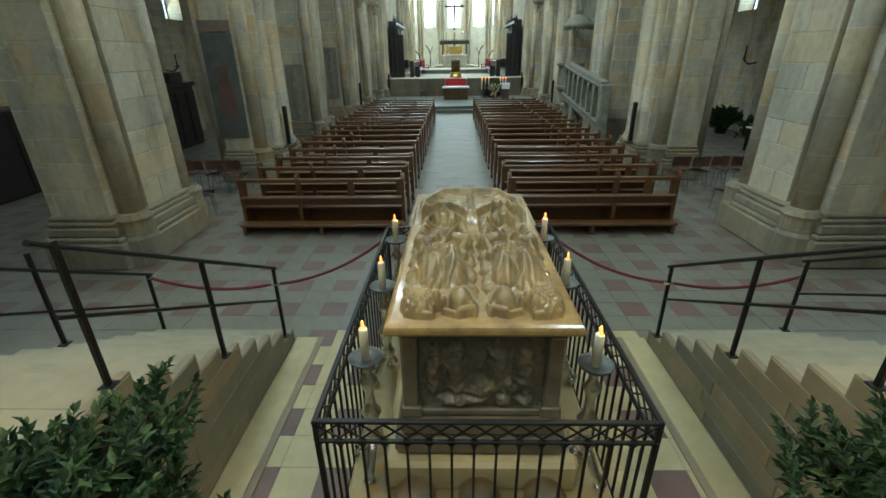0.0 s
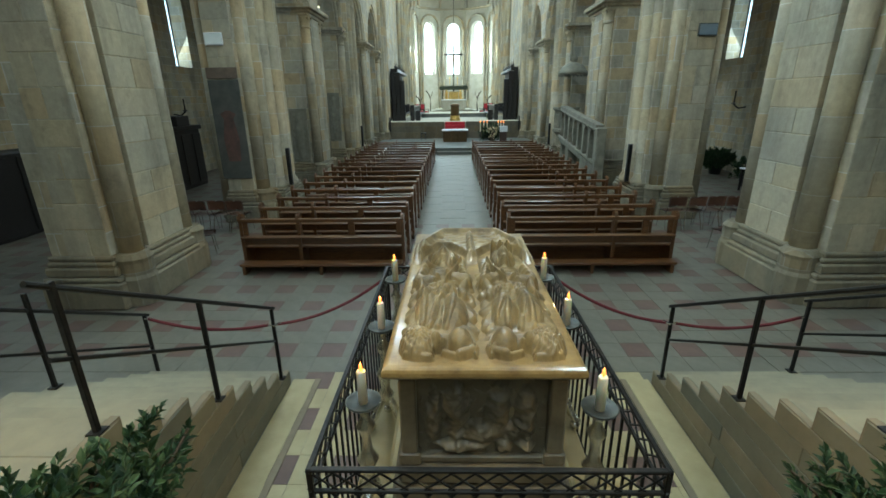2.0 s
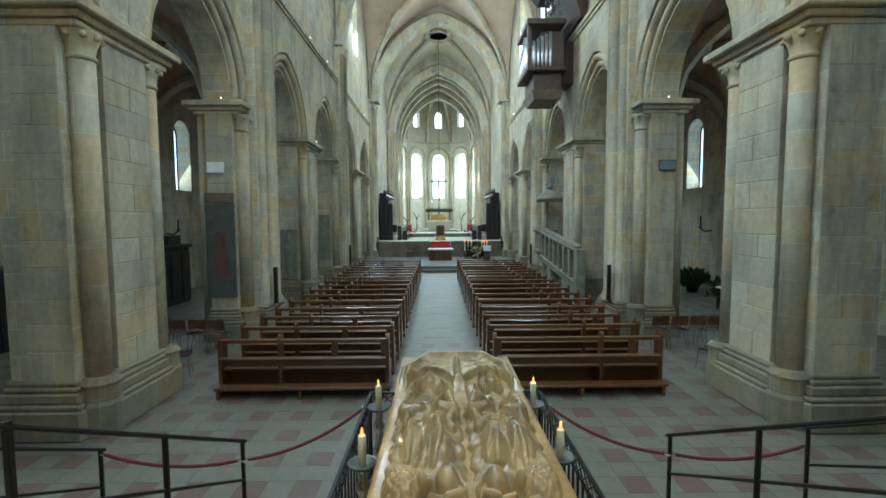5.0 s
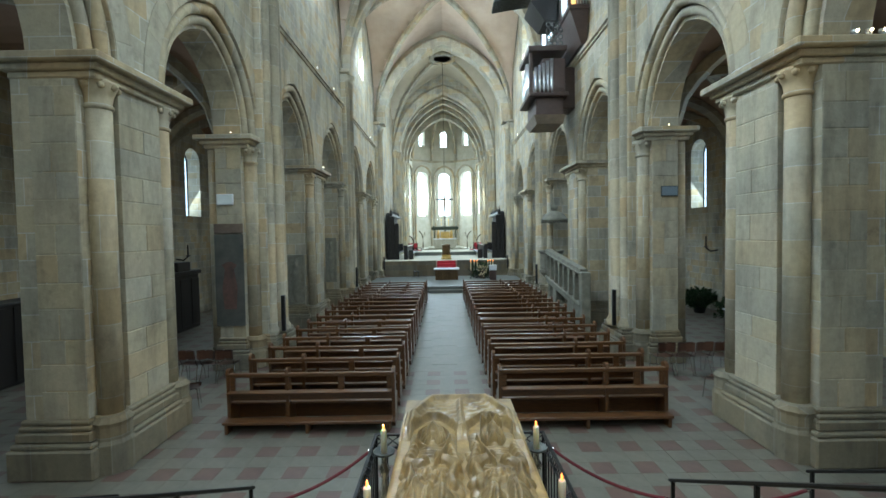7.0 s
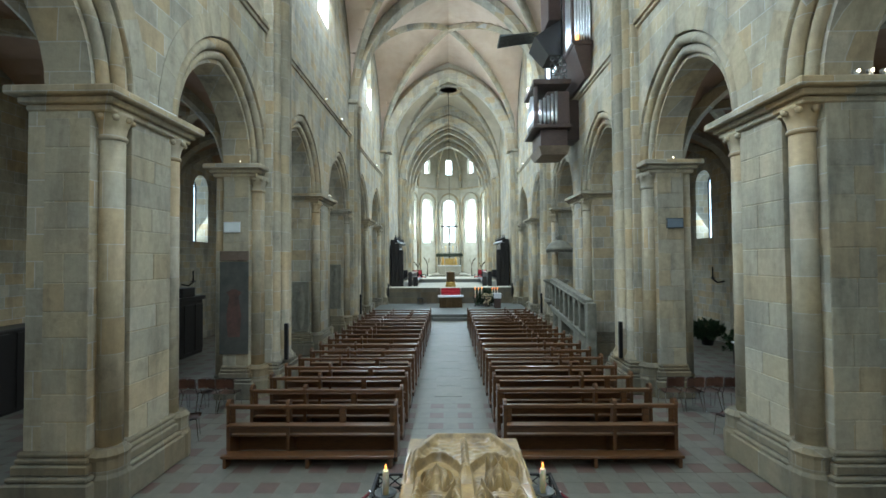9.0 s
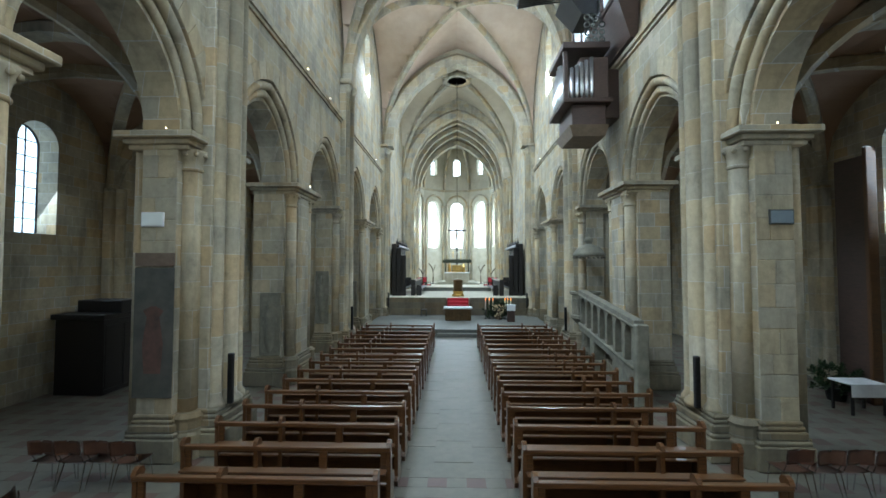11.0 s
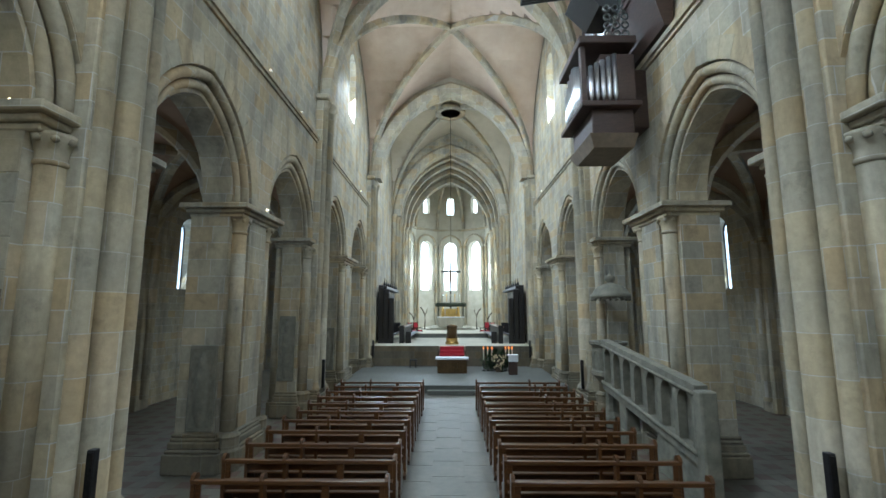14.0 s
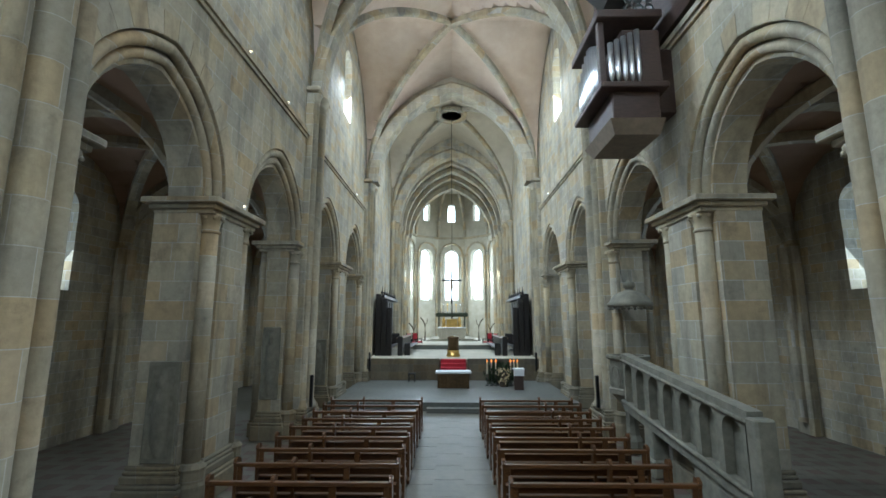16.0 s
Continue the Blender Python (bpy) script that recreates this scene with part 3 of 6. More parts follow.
# windows: frame, lattice, and the pale sky behind
def window(name, m, w, h, bars, rows, label, glass=None):
    """A round-headed window w wide and h high to its crown, in the plane y = 0 of m."""
    ob = tagged(empty(name), label, "window", kind="structure")
    ob.matrix_basis = m
    bm = bmesh.new()
    pts = [(-w / 2, 0, 0)] + [(u, 0, h - w / 2 + v) for u, v in arch(w / 2, w / 2, 8)] + [(w / 2, 0, 0)]
    tube(bm, pts, 0.04, 6)
    part("window_frame", bm, LEAD, ob)
    bm = bmesh.new()
    for i in range(1, bars):
        x = -w / 2 + w * i / bars
        box(bm, x - 0.014, x + 0.014, -0.015, 0.015, 0, h - w / 2 + math.sqrt(max((w / 2) ** 2 - x * x, 0)))
    for j in range(1, rows):
        z = h * j / rows
        half = w / 2 if z < h - w / 2 else math.sqrt(max((w / 2) ** 2 - (z - h + w / 2) ** 2, 0))
        box(bm, -half, half, -0.012, 0.012, z - 0.013, z + 0.013)
    part("lattice", bm, LEAD, ob)
    bm = bmesh.new()
    vs = [bm.verts.new((p[0], 0.05, p[2])) for p in pts]
    bm.faces.new(vs)
    part("pane", bm, glass or SKYPANE, ob, "bright daylit pane")
    bm = bmesh.new()
    box(bm, -w / 2 - 0.06, w / 2 + 0.06, -0.25, 0.0, -0.08, 0.0)
    part("window_sill", bm, DRESSED, ob)
    return ob


count = 0
for i in range(-2, 3):
    a = radians(36 * i)
    m = Matrix.Translation((0, APSE, 0)) @ Matrix.Rotation(-a, 4, "Z")
    for z, w, h in ((5.8, 1.44, 5.42), (14.4, 0.84, 2.02)):
        count += 1
        window("window_" + str(count), m @ Matrix.Translation((0, APO + 0.6, z)), w, h, 3 if w > 1 else 2, 9 if w > 1 else 4, "bright round-headed apse window with lead bars")
        if w > 1:
            p, q = m @ Vector((0, APO + 0.1, z + h / 2)), m @ Vector((0, 0, z + h / 2 - 2.5))
            window_light("window_light", p, q, 1.4, 5.2, 400, WHITE)
for n, s in SIDES:
    for k in (-2, 0, 2, 4):
        count += 1
        window("window_" + str(count), Matrix.Translation((s * (NAVE + 0.75), pier_y(k), 13.4)) @ Matrix.Rotation(-s * math.pi / 2, 4, "Z"), 1.44, 3.52, 3, 6, "bright clerestory window high in the nave wall")
        window_light("window_light", (s * (NAVE - 0.0), pier_y(k), 15.0), (0, pier_y(k), 9.5), 1.3, 3.2, 1180 if s < 0 else 800, COOL)
    for k in range(-2, 5):
        count += 1
        c = (pier_y(k) + pier_y(k + 1)) / 2
        window("window_" + str(count), Matrix.Translation((s * (AISLE + 0.6), c, 4.5)) @ Matrix.Rotation(-s * math.pi / 2, 4, "Z"), 1.2, 3.1, 3, 7, "round-headed aisle window with leaded panes", AISLEPANE)
        window_light("window_light", (s * (AISLE - 0.02), c, 5.8), (s * 6, c, 2.0), 1.2, 2.8, 50, COOL)
    # window and lamp added out of sight behind the arch to light the crossing
    count += 1
    window("window_" + str(count), Matrix.Translation((s * (NAVE + 0.6), END + 2.5, 12.5)) @ Matrix.Rotation(-s * math.pi / 2, 4, "Z"), 1.8, 4.4, 3, 7, "hidden window added to light the crossing")
    window_light("window_light", (s * (NAVE - 0.2), END + 2.5, 14.6), (0, END + 4.5, 8), 1.7, 4.2, 1050 if s < 0 else 760, WHITE)
    count += 1
    window("window_" + str(count), Matrix.Translation((s * (NAVE + 0.3), CHOIR + 4.6, 5.0)) @ Matrix.Rotation(-s * math.pi / 2, 4, "Z"), 1.4, 6.7, 3, 9, "bright tall window in the choir wall")
    window_light("window_light", (s * (NAVE - 0.6), CHOIR + 4.6, 8.2), (0, CHOIR + 4.6, 3), 1.3, 6.2, 330, WHITE)
# windows and lamps added on the unseen east wall, lighting the nave from behind
for x in (-3.2, 0, 3.2):
    count += 1
    window("window_" + str(count), Matrix.Translation((x, -14.36, 5.5)) @ Matrix.Rotation(math.pi, 4, "Z"), 1.5, 6.0, 3, 8, "tall window added on the unseen east choir wall")
    window_light("window_light", (x, -14.2, 8.5), (x, 0, 2.5), 1.4, 5.8, 125, COOL)


# ---------- floors, stairs, platforms ----------
G = 0.325


def is_red(i, j):
    return i % 2 == 0 and j % 2 == 0


verts, faces, mats = [], [], []
for i in range(-36, 36):
    for j in range(-20, 62):
        x, y = i * G + 0.09, -3.02 + j * G
        if -4.6 < x < 4.6 and -3.4 < y < -0.1:
            continue
        if y > 17.5:
            continue
        if abs(x + 0.16) < 1.15 and y > 3.4:
            continue
        if y < -3.4 and not (-1.95 < x < 1.8):
            continue
        n = len(verts)
        e = 0.0022
        lift = random.uniform(-0.0015, 0.0)
        for z in (lift, -0.008):
            verts += [(x + e, y + e, z), (x + G - e, y + e, z), (x + G - e, y + G - e, z), (x + e, y + G - e, z)]
        faces += [(n, n + 1, n + 2, n + 3)] + [(n + k, n + 4 + k, n + 4 + (k + 1) % 4, n + (k + 1) % 4) for k in range(4)]
        mats += [1 if is_red(i, j) else 2 if y < -3.4 else 0] * 5
for j in range(14):
    for i in range(3):
        n = len(verts)
        x, y, w, d = -1.2 + i * 0.72, 3.46 + j * 1.0 + 0.3 * (i % 2), 0.708, 0.988
        for z in (0.0, -0.012):
            verts += [(x, y, z), (x + w, y, z), (x + w, y + d, z), (x, y + d, z)]
        faces += [(n, n + 1, n + 2, n + 3)] + [(n + k, n + 4 + k, n + 4 + (k + 1) % 4, n + (k + 1) % 4) for k in range(4)]
        mats += [0] * 5
me = bpy.data.meshes.new("floor_tiles")
me.from_pydata(verts, [], faces)
me.materials.append(TILE), me.materials.append(REDTILE), me.materials.append(CREAM)
me.polygons.foreach_set("material_index", mats)
tagged(new("floor_tiles", me), "pale and dull red sandstone floor tiles in a grid", "floor tiles", kind="stuff")

tagged(part("platform", boxes((-14, -2.05, -14.4, -6.13, 0, 1.395), (2.15, 14, -14.4, -6.13, 0, 1.395), (-2.05, 2.15, -14.4, -6.95, 0, 1.395)), STEPSTONE), "pale stone platform of the east choir behind the tomb", "platform", kind="structure")


SIDEBLOCK, t_, b_ = material("brown_step_stone")
c_ = ramp(t_, t_.nodes.new("ShaderNodeObjectInfo").outputs["Random"], [(0.0, (0.135, 0.128, 0.090)), (0.5, (0.175, 0.152, 0.095)), (1.0, (0.215, 0.172, 0.100))])
c_ = blend(t_, "MULTIPLY", 0.7, c_, ramp(t_, noise_of(t_, 3, 6), [(0.3, (0.7, 0.7, 0.7)), (0.7, (1.2, 1.2, 1.2))]))
t_.links.new(c_, b_.inputs["Base Color"])
b_.inputs["Roughness"].default_value = 0.6
bump(t_, b_, noise_of(t_, 20, 6), 0.2, 0.01)


def stair(s):
    x0, x1 = (-3.6, -2.05) if s < 0 else (2.15, 3.7)
    st = tagged(empty("stair"), "flight of nine pale stone steps with a brown side wall beside the tomb", "stairs", "stairs beside the tomb", "structure")
    for i in range(9):
        bm = bmesh.new()
        box(bm, x0, x1, -6.13, -3.55 - 0.285 * i, 0.155 * i, 0.155 * (i + 1), 0.012)
        part("step", bm, STEPSTONE, st)
    # side wall with the stepped outline
    line = [(-6.9, 0.0), (-3.52, 0.0)]
    for i in range(9):
        line += [(-3.545 - 0.285 * i, 0.155 * i), (-3.545 - 0.285 * i, 0.155 * (i + 1) + 0.004)]
    line += [(-6.9, 1.399)]
    xs = (x1, x1 + 0.05) if s < 0 else (x0, x0 - 0.05)
    bm = bmesh.new()
    a = [bm.verts.new((xs[0], y, z)) for y, z in line[1:]]
    b = [bm.verts.new((xs[1], y, z)) for y, z in line[1:]]
    a.append(bm.verts.new((xs[0], *line[0]))), b.append(bm.verts.new((xs[1], *line[0])))
    bm.faces.new(a), bm.faces.new(b[::-1])
    for k in range(len(a)):
        bm.faces.new((a[k], a[(k + 1) % len(a)], b[(k + 1) % len(a)], b[k]))
    part("side_wall", bm, SIDESTONE, st, "brown stone side wall with a stepped edge")
    xx = sorted((xs[1], xs[1] + (0.012 if s < 0 else -0.012)))
    for i in range(9):
        ys = [-6.9, -6.9 + 1.1 + 0.13 * (i % 3), -6.9 + 2.1 + 0.1 * (i % 2), -3.56 - 0.285 * i]
        ys = [y for y in ys[:-1] if y < ys[-1] - 0.3] + [ys[-1]]
        for y0, y1 in zip(ys, ys[1:]):
            bm = bmesh.new()
            box(bm, xx[0], xx[1], y0 + 0.003, y1 - 0.003, 0.155 * i + 0.004, 0.155 * (i + 1) - 0.003, 0.004)
            part("facing_slab", bm, SIDEBLOCK, st)
    bm = bmesh.new()
    xx = sorted((xs[1] + (0.28 if s < 0 else -0.28), xs[1] + (0.34 if s < 0 else -0.34)))
    box(bm, xx[0], xx[1], -6.9, -3.5, 0, 0.012)
    part("floor_channel", bm, SIDESTONE, st, "narrow dark channel in the floor")
    bm = bmesh.new()
    xx = sorted((xs[1] + (0.02 if s < 0 else -0.02), xs[1] + (0.27 if s < 0 else -0.27)))
    box(bm, xx[0], xx[1], -6.9, -3.5, 0, 0.006)
    part("floor_border", bm, CREAM, st, "pale stone border of the floor")
    return st


stair(-1), stair(1)


# ---------- the tomb ----------
def field(bm, x0, x1, y0, y1, z, fn, nx, ny):
    """A carved relief: a grid raised by fn(u, v), with u and v from 0 to 1, on a base."""
    g = [[bm.verts.new((x0 + (x1 - x0) * i / nx, y0 + (y1 - y0) * j / ny, z + fn(i / nx, j / ny))) for i in range(nx + 1)] for j in range(ny + 1)]
    for j in range(ny):
        for i in range(nx):
            bm.faces.new((g[j][i], g[j][i + 1], g[j + 1][i + 1], g[j + 1][i]))


def dome(u, v, cu, cv, ru, rv, h):
    q = 1 - ((u - cu) / ru) ** 2 - ((v - cv) / rv) ** 2
    return h * q ** 0.72 if q > 0 else 0.0


def ridges(u, v, su, sv, seed):
    n = noise.noise((u * su + seed, v * sv, seed * 1.7))
    return 1 - abs(n) * 2


def ridge_of(w, depth):
    """Sharp-crested folds: 1 on the crest, falling off to 0 in the valleys."""
    return depth * (1 - np.abs(np.sin(w))) ** 1.4


def waves(u, v, k, seed):
    """Smooth irregular waves between -1 and 1."""
    a = np.sin(k * u + 1.7 * np.sin(0.61 * k * v + seed)) * np.cos(0.83 * k * v + 1.3 * np.sin(0.47 * k * u + 2.1 * seed))
    return 0.6 * a + 0.4 * np.sin(1.9 * k * (0.6 * u - 0.8 * v) + 1.1 * np.sin(1.3 * k * (0.7 * u + 0.5 * v)) + seed)


def swell_of(u, v, cu, cv, ru, rv, h, p=0.55):
    q = np.clip(1 - ((u - cu) / ru) ** 2 - ((v - cv) / rv) ** 2, 0, None)
    return h * q ** p


def limb(u, v, pts, r, h):
    """A rounded limb along points."""
    best = np.zeros_like(u)
    for a, b in zip(pts, pts[1:]):
        dx, dy = b[0] - a[0], b[1] - a[1]
        f = np.clip(((u - a[0]) * dx + (v - a[1]) * dy) / (dx * dx + dy * dy), 0, 1)
        q = np.clip(1 - ((u - a[0] - f * dx) ** 2 + (v - a[1] - f * dy) ** 2) / (r * r), 0, None)
        best = np.maximum(best, h * q ** 0.5)
    return best


def relief_mesh(name, x0, x1, y0, y1, z, nx, ny, height):
    """A carved relief over a rectangle, raised by height(x, y)."""
    gx, gy = np.meshgrid(np.linspace(x0, x1, nx + 1), np.linspace(y0, y1, ny + 1))
    gz = height(gx, gy)
    for _ in range(2):
        gz[1:-1, 1:-1] = (2 * gz[1:-1, 1:-1] + gz[:-2, 1:-1] + gz[2:, 1:-1] + gz[1:-1, :-2] + gz[1:-1, 2:]) / 6
    gz = gz + z
    verts = np.stack([gx, gy, gz], -1).reshape(-1, 3)
    k = np.arange((nx + 1) * (ny + 1)).reshape(ny + 1, nx + 1)
    quads = np.stack([k[:-1, :-1], k[:-1, 1:], k[1:, 1:], k[1:, :-1]], -1).reshape(-1, 4)
    me = bpy.data.meshes.new(name)
    me.from_pydata(verts.tolist(), [], quads.tolist())
    me.materials.append(CARVED)
    me.polygons.foreach_set("use_smooth", [True] * len(me.polygons))
    return me


def effigy_height(u, v, crowned, seed):
    """A robed recumbent shape with a maned beast at its feet: u across, v from the feet."""
    v = v / 1.12
    lift = np.interp(v, [0.0, 0.28, 0.36, 0.95, 1.12, 1.24, 1.5], [0.85, 0.85, 0.78, 0.74, 0.78, 1.0, 1.0])
    wob = 0.010 * waves(u, v, 9, seed)
    uu, vv = u + wob, v + 0.012 * waves(v, u, 9, seed + 2)
    width = np.interp(v, [0.28, 0.36, 0.55, 0.84, 0.92, 1.05, 1.20, 1.25], [0.13, 0.165, 0.185, 0.145, 0.15, 0.175, 0.15, 0.05])
    top = np.interp(v, [0.27, 0.34, 0.55, 0.74, 0.86, 1.05, 1.18, 1.25], [0.0, 0.07, 0.10, 0.115, 0.105, 0.135, 0.10, 0.0])
    inside = np.clip(1 - (uu / width) ** 2, 0, None)
    h = top * inside ** 0.5
    side = 0.245 + 0.012 * np.sin(31 * v + seed) + 0.008 * np.sin(57 * v)
    under = np.clip(1 - (u / side) ** 4, 0, None) * np.clip(1 - (np.abs(v - 0.74) / 0.50) ** 8, 0, None)
    h = np.maximum(h, under ** 0.5 * (0.075 + 0.020 * np.sin(24 * v + 9 * np.abs(u)) * np.clip(np.abs(u) * 6, 0, 1)))
    robe = np.clip(inside * 4, 0, 1)
    # two knees press through the cloth, with a deep trough between them
    for c, w in ((-0.09, 0.56), (0.085, 0.50)):
        h = np.maximum(h, swell_of(uu, vv, c, w, 0.105, 0.23, 0.19, 0.6))
    # long folds from the belt to the hem, swung over to one side
    slant = 0.55 if crowned else -0.42
    for k in range(5):
        a = -0.11 + 0.055 * k
        b = a * 1.25 + slant * 0.22 * (0.4 + 0.15 * k)
        crest = limb(uu, vv, [(a * 0.8, 0.86), ((a + b) / 2 + 0.02 * (-1) ** k, 0.60), (b, 0.31)], 0.021, 0.035)
        h = h + robe * crest
    # bowls of cloth across the lap
    for k in range(4):
        c = 0.66 + 0.075 * k
        bowl = np.clip(1 - np.abs(v - c - 3.2 * (u - 0.03 * (-1) ** k) ** 2) / 0.021, 0, 1) ** 0.6
        h = h + robe * bowl * 0.032 * np.clip(1 - (np.abs(u) / 0.16) ** 3, 0, 1)
    # belt, neckline and breast folds
    h = np.maximum(h, robe * np.clip(1 - np.abs(v - 0.885) / 0.016, 0, 1) ** 0.4 * 0.13)
    for k in range(4):
        c = 1.03 + 0.045 * k
        h = h + robe * 0.022 * np.clip(1 - np.abs(v - c - 1.6 * u * u) / 0.014, 0, 1) * (np.abs(u) < 0.11)
    # cloak gathered in slanting folds down either side
    outer = np.clip((np.abs(u) - 0.10) * 12, 0, 1) * under
    h = h + outer * ridge_of((v + 0.9 * np.abs(u)) * 27 + 2.5 * np.sign(u) + seed, 0.034)
    # sleeves and arms, hands over the breast
    for s in (-1, 1):
        arm = limb(u, v, [(s * 0.155, 1.15), (s * 0.195, 0.95), (s * 0.08, 0.965 + 0.03 * s)], 0.050, 0.175)
        h = np.maximum(h, arm + (arm > 0.05) * ridge_of((v + 0.6 * s * u) * 62, 0.016))
        h = np.maximum(h, swell_of(u, v, s * 0.045, 0.985 + 0.03 * s, 0.046, 0.028, 0.215))
        cuff = limb(u, v, [(s * 0.175, 0.93), (s * 0.15, 0.80), (s * 0.165, 0.72)], 0.040, 0.15)
        h = np.maximum(h, cuff * (1 + 0.10 * np.sin(70 * u)))
    h = np.maximum(h, limb(u, v, [(0.03, 0.90), (0.15, 1.20)], 0.018, 0.215))
    # cushion, hair or veil, face
    pillow = np.clip(1 - (np.abs(u) / 0.205) ** 6, 0, 1) * np.clip(1 - (np.abs(v - 1.37) / 0.145) ** 6, 0, 1)
    h = np.maximum(h, pillow ** 0.35 * 0.06)
    h = np.maximum(h, limb(u, v, [(0, 1.17), (0, 1.28)], 0.050, 0.12))
    ring = np.sqrt((u / 0.118) ** 2 + ((v - 1.36) / 0.145) ** 2)
    hair = np.clip(1 - ring ** 5, 0, None) ** 0.5 * 0.15
    h = np.maximum(h, hair + (hair > 0.03) * ridge_of(np.arctan2(v - 1.34, u) * 8 + 9 * ring, 0.024))
    if not crowned:
        h = np.maximum(h, np.clip(1 - np.abs(ring - 1.22) / 0.16, 0, 1) ** 0.5 * 0.12)
    face = swell_of(u, v, 0, 1.33, 0.070, 0.105, 0.235, 0.5)
    face = np.maximum(face, swell_of(u, v, 0, 1.325, 0.016, 0.05, 0.262, 0.6))
    for s in (-1, 1):
        face = face - swell_of(u, v, s * 0.030, 1.352, 0.022, 0.015, 0.026, 1.0)
    face = face - swell_of(u, v, 0, 1.278, 0.028, 0.010, 0.016, 1.0)
    h = np.maximum(h, face)
    if crowned:
        h = np.maximum(h, swell_of(u, v, 0, 1.245, 0.055, 0.05, 0.20, 0.6))
        band = np.clip(1 - ((v - 1.43 - 0.6 * u * u) / 0.028) ** 2, 0, 1) * (np.abs(u) < 0.10)
        h = np.maximum(h, band ** 0.4 * (0.235 + 0.025 * np.sin(95 * u)))
    # beast: haunch to the middle, mane to the outside
    v = v - 0.035
    h = np.maximum(h, swell_of(u, v, 0.03, 0.14, 0.15, 0.070, 0.10))
    h = np.maximum(h, swell_of(u, v, 0.125, 0.13, 0.085, 0.095, 0.165))
    h = np.maximum(h, limb(u, v, [(0.17, 0.12), (0.205, 0.06), (0.12, 0.025)], 0.026, 0.08))
    h = np.maximum(h, limb(u, v, [(0.03, 0.055), (0.10, 0.022), (0.16, 0.03)], 0.020, 0.055))
    h = np.maximum(h, limb(u, v, [(0.10, 0.225), (0.19, 0.215), (0.228, 0.12), (0.215, 0.03)], 0.013, 0.05))
    mane = swell_of(u, v, -0.130, 0.13, 0.120, 0.135, 0.150, 0.5)
    curl = 0.013 * np.sin(150 * u + 2.0 * waves(u, v, 30, seed)) * np.sin(125 * v + 2.0 * waves(v, u, 28, seed + 1))
    h = np.maximum(h, mane + (mane > 0.05) * curl)
    h = np.maximum(h, swell_of(u, v, -0.022, 0.115, 0.050, 0.045, 0.155))
    h = np.maximum(h, swell_of(u, v, 0.022, 0.10, 0.028, 0.026, 0.12))
    for c in (0.012, 0.05):
        h = np.maximum(h, limb(u, v, [(-0.20, c + 0.02), (-0.12, c), (-0.05, c - 0.002)], 0.020, 0.06))
    h = h + (h > 0.02) * (0.002 * waves(u, v, 70, seed) + 0.001 * waves(v, u, 170, seed))
    edge = np.clip((v + 0.033) * 60, 0, 1) * np.clip((0.262 - np.abs(u)) * 60, 0, 1)
    return np.clip(h, 0, None) * edge * lift


def effigy(cx, flip, crowned):
    """One recumbent robed shape with a maned beast at its feet, one mesh."""
    return relief_mesh("relief_figure", cx - 0.262, cx + 0.262, -5.63, -3.90, 1.598, 150, 480,
                       lambda x, y: effigy_height((x - cx) * flip, y + 5.63, crowned, 3.0 + flip))


def canopy_height(x, y):
    """Carved canopy over the heads: two cusped niches under a moulded eight-sided cornice."""
    out = np.maximum(np.abs(x) - 0.56, (np.abs(x) * 0.91 + (y + 3.5) * 0.41) - 0.51)
    out = np.maximum(out, y + 3.03)
    body = np.interp(-out, [0.0, 0.02, 0.05, 0.075, 0.10, 0.13, 0.17, 0.5], [0.0, 0.075, 0.075, 0.105, 0.105, 0.065, 0.05, 0.045])
    body = body + (out < -0.13) * 0.010 * waves(x, y, 34, 2.0)
    niche = np.ones_like(x)
    for c in (-0.262, 0.262):
        r = np.sqrt(((x - c) / 0.215) ** 2 + ((y + 3.92) / 0.36) ** 2)
        r = r + 0.05 * np.cos(6 * np.arctan2(y + 3.92, x - c))
        niche = np.minimum(niche, np.clip((r - 0.92) * 9, 0, 1))
        body = body + 0.035 * np.clip(1 - np.abs(r - 1.06) * 11, 0, 1) * (out < -0.10)
    body = body + 0.055 * np.clip(1 - np.abs(x) / 0.035, 0, 1) ** 0.5 * (y < -3.2)
    fade = np.clip((y + 4.0) * 7, 0, 1)
    return np.where(out < 0, body * niche * fade, 0.0)


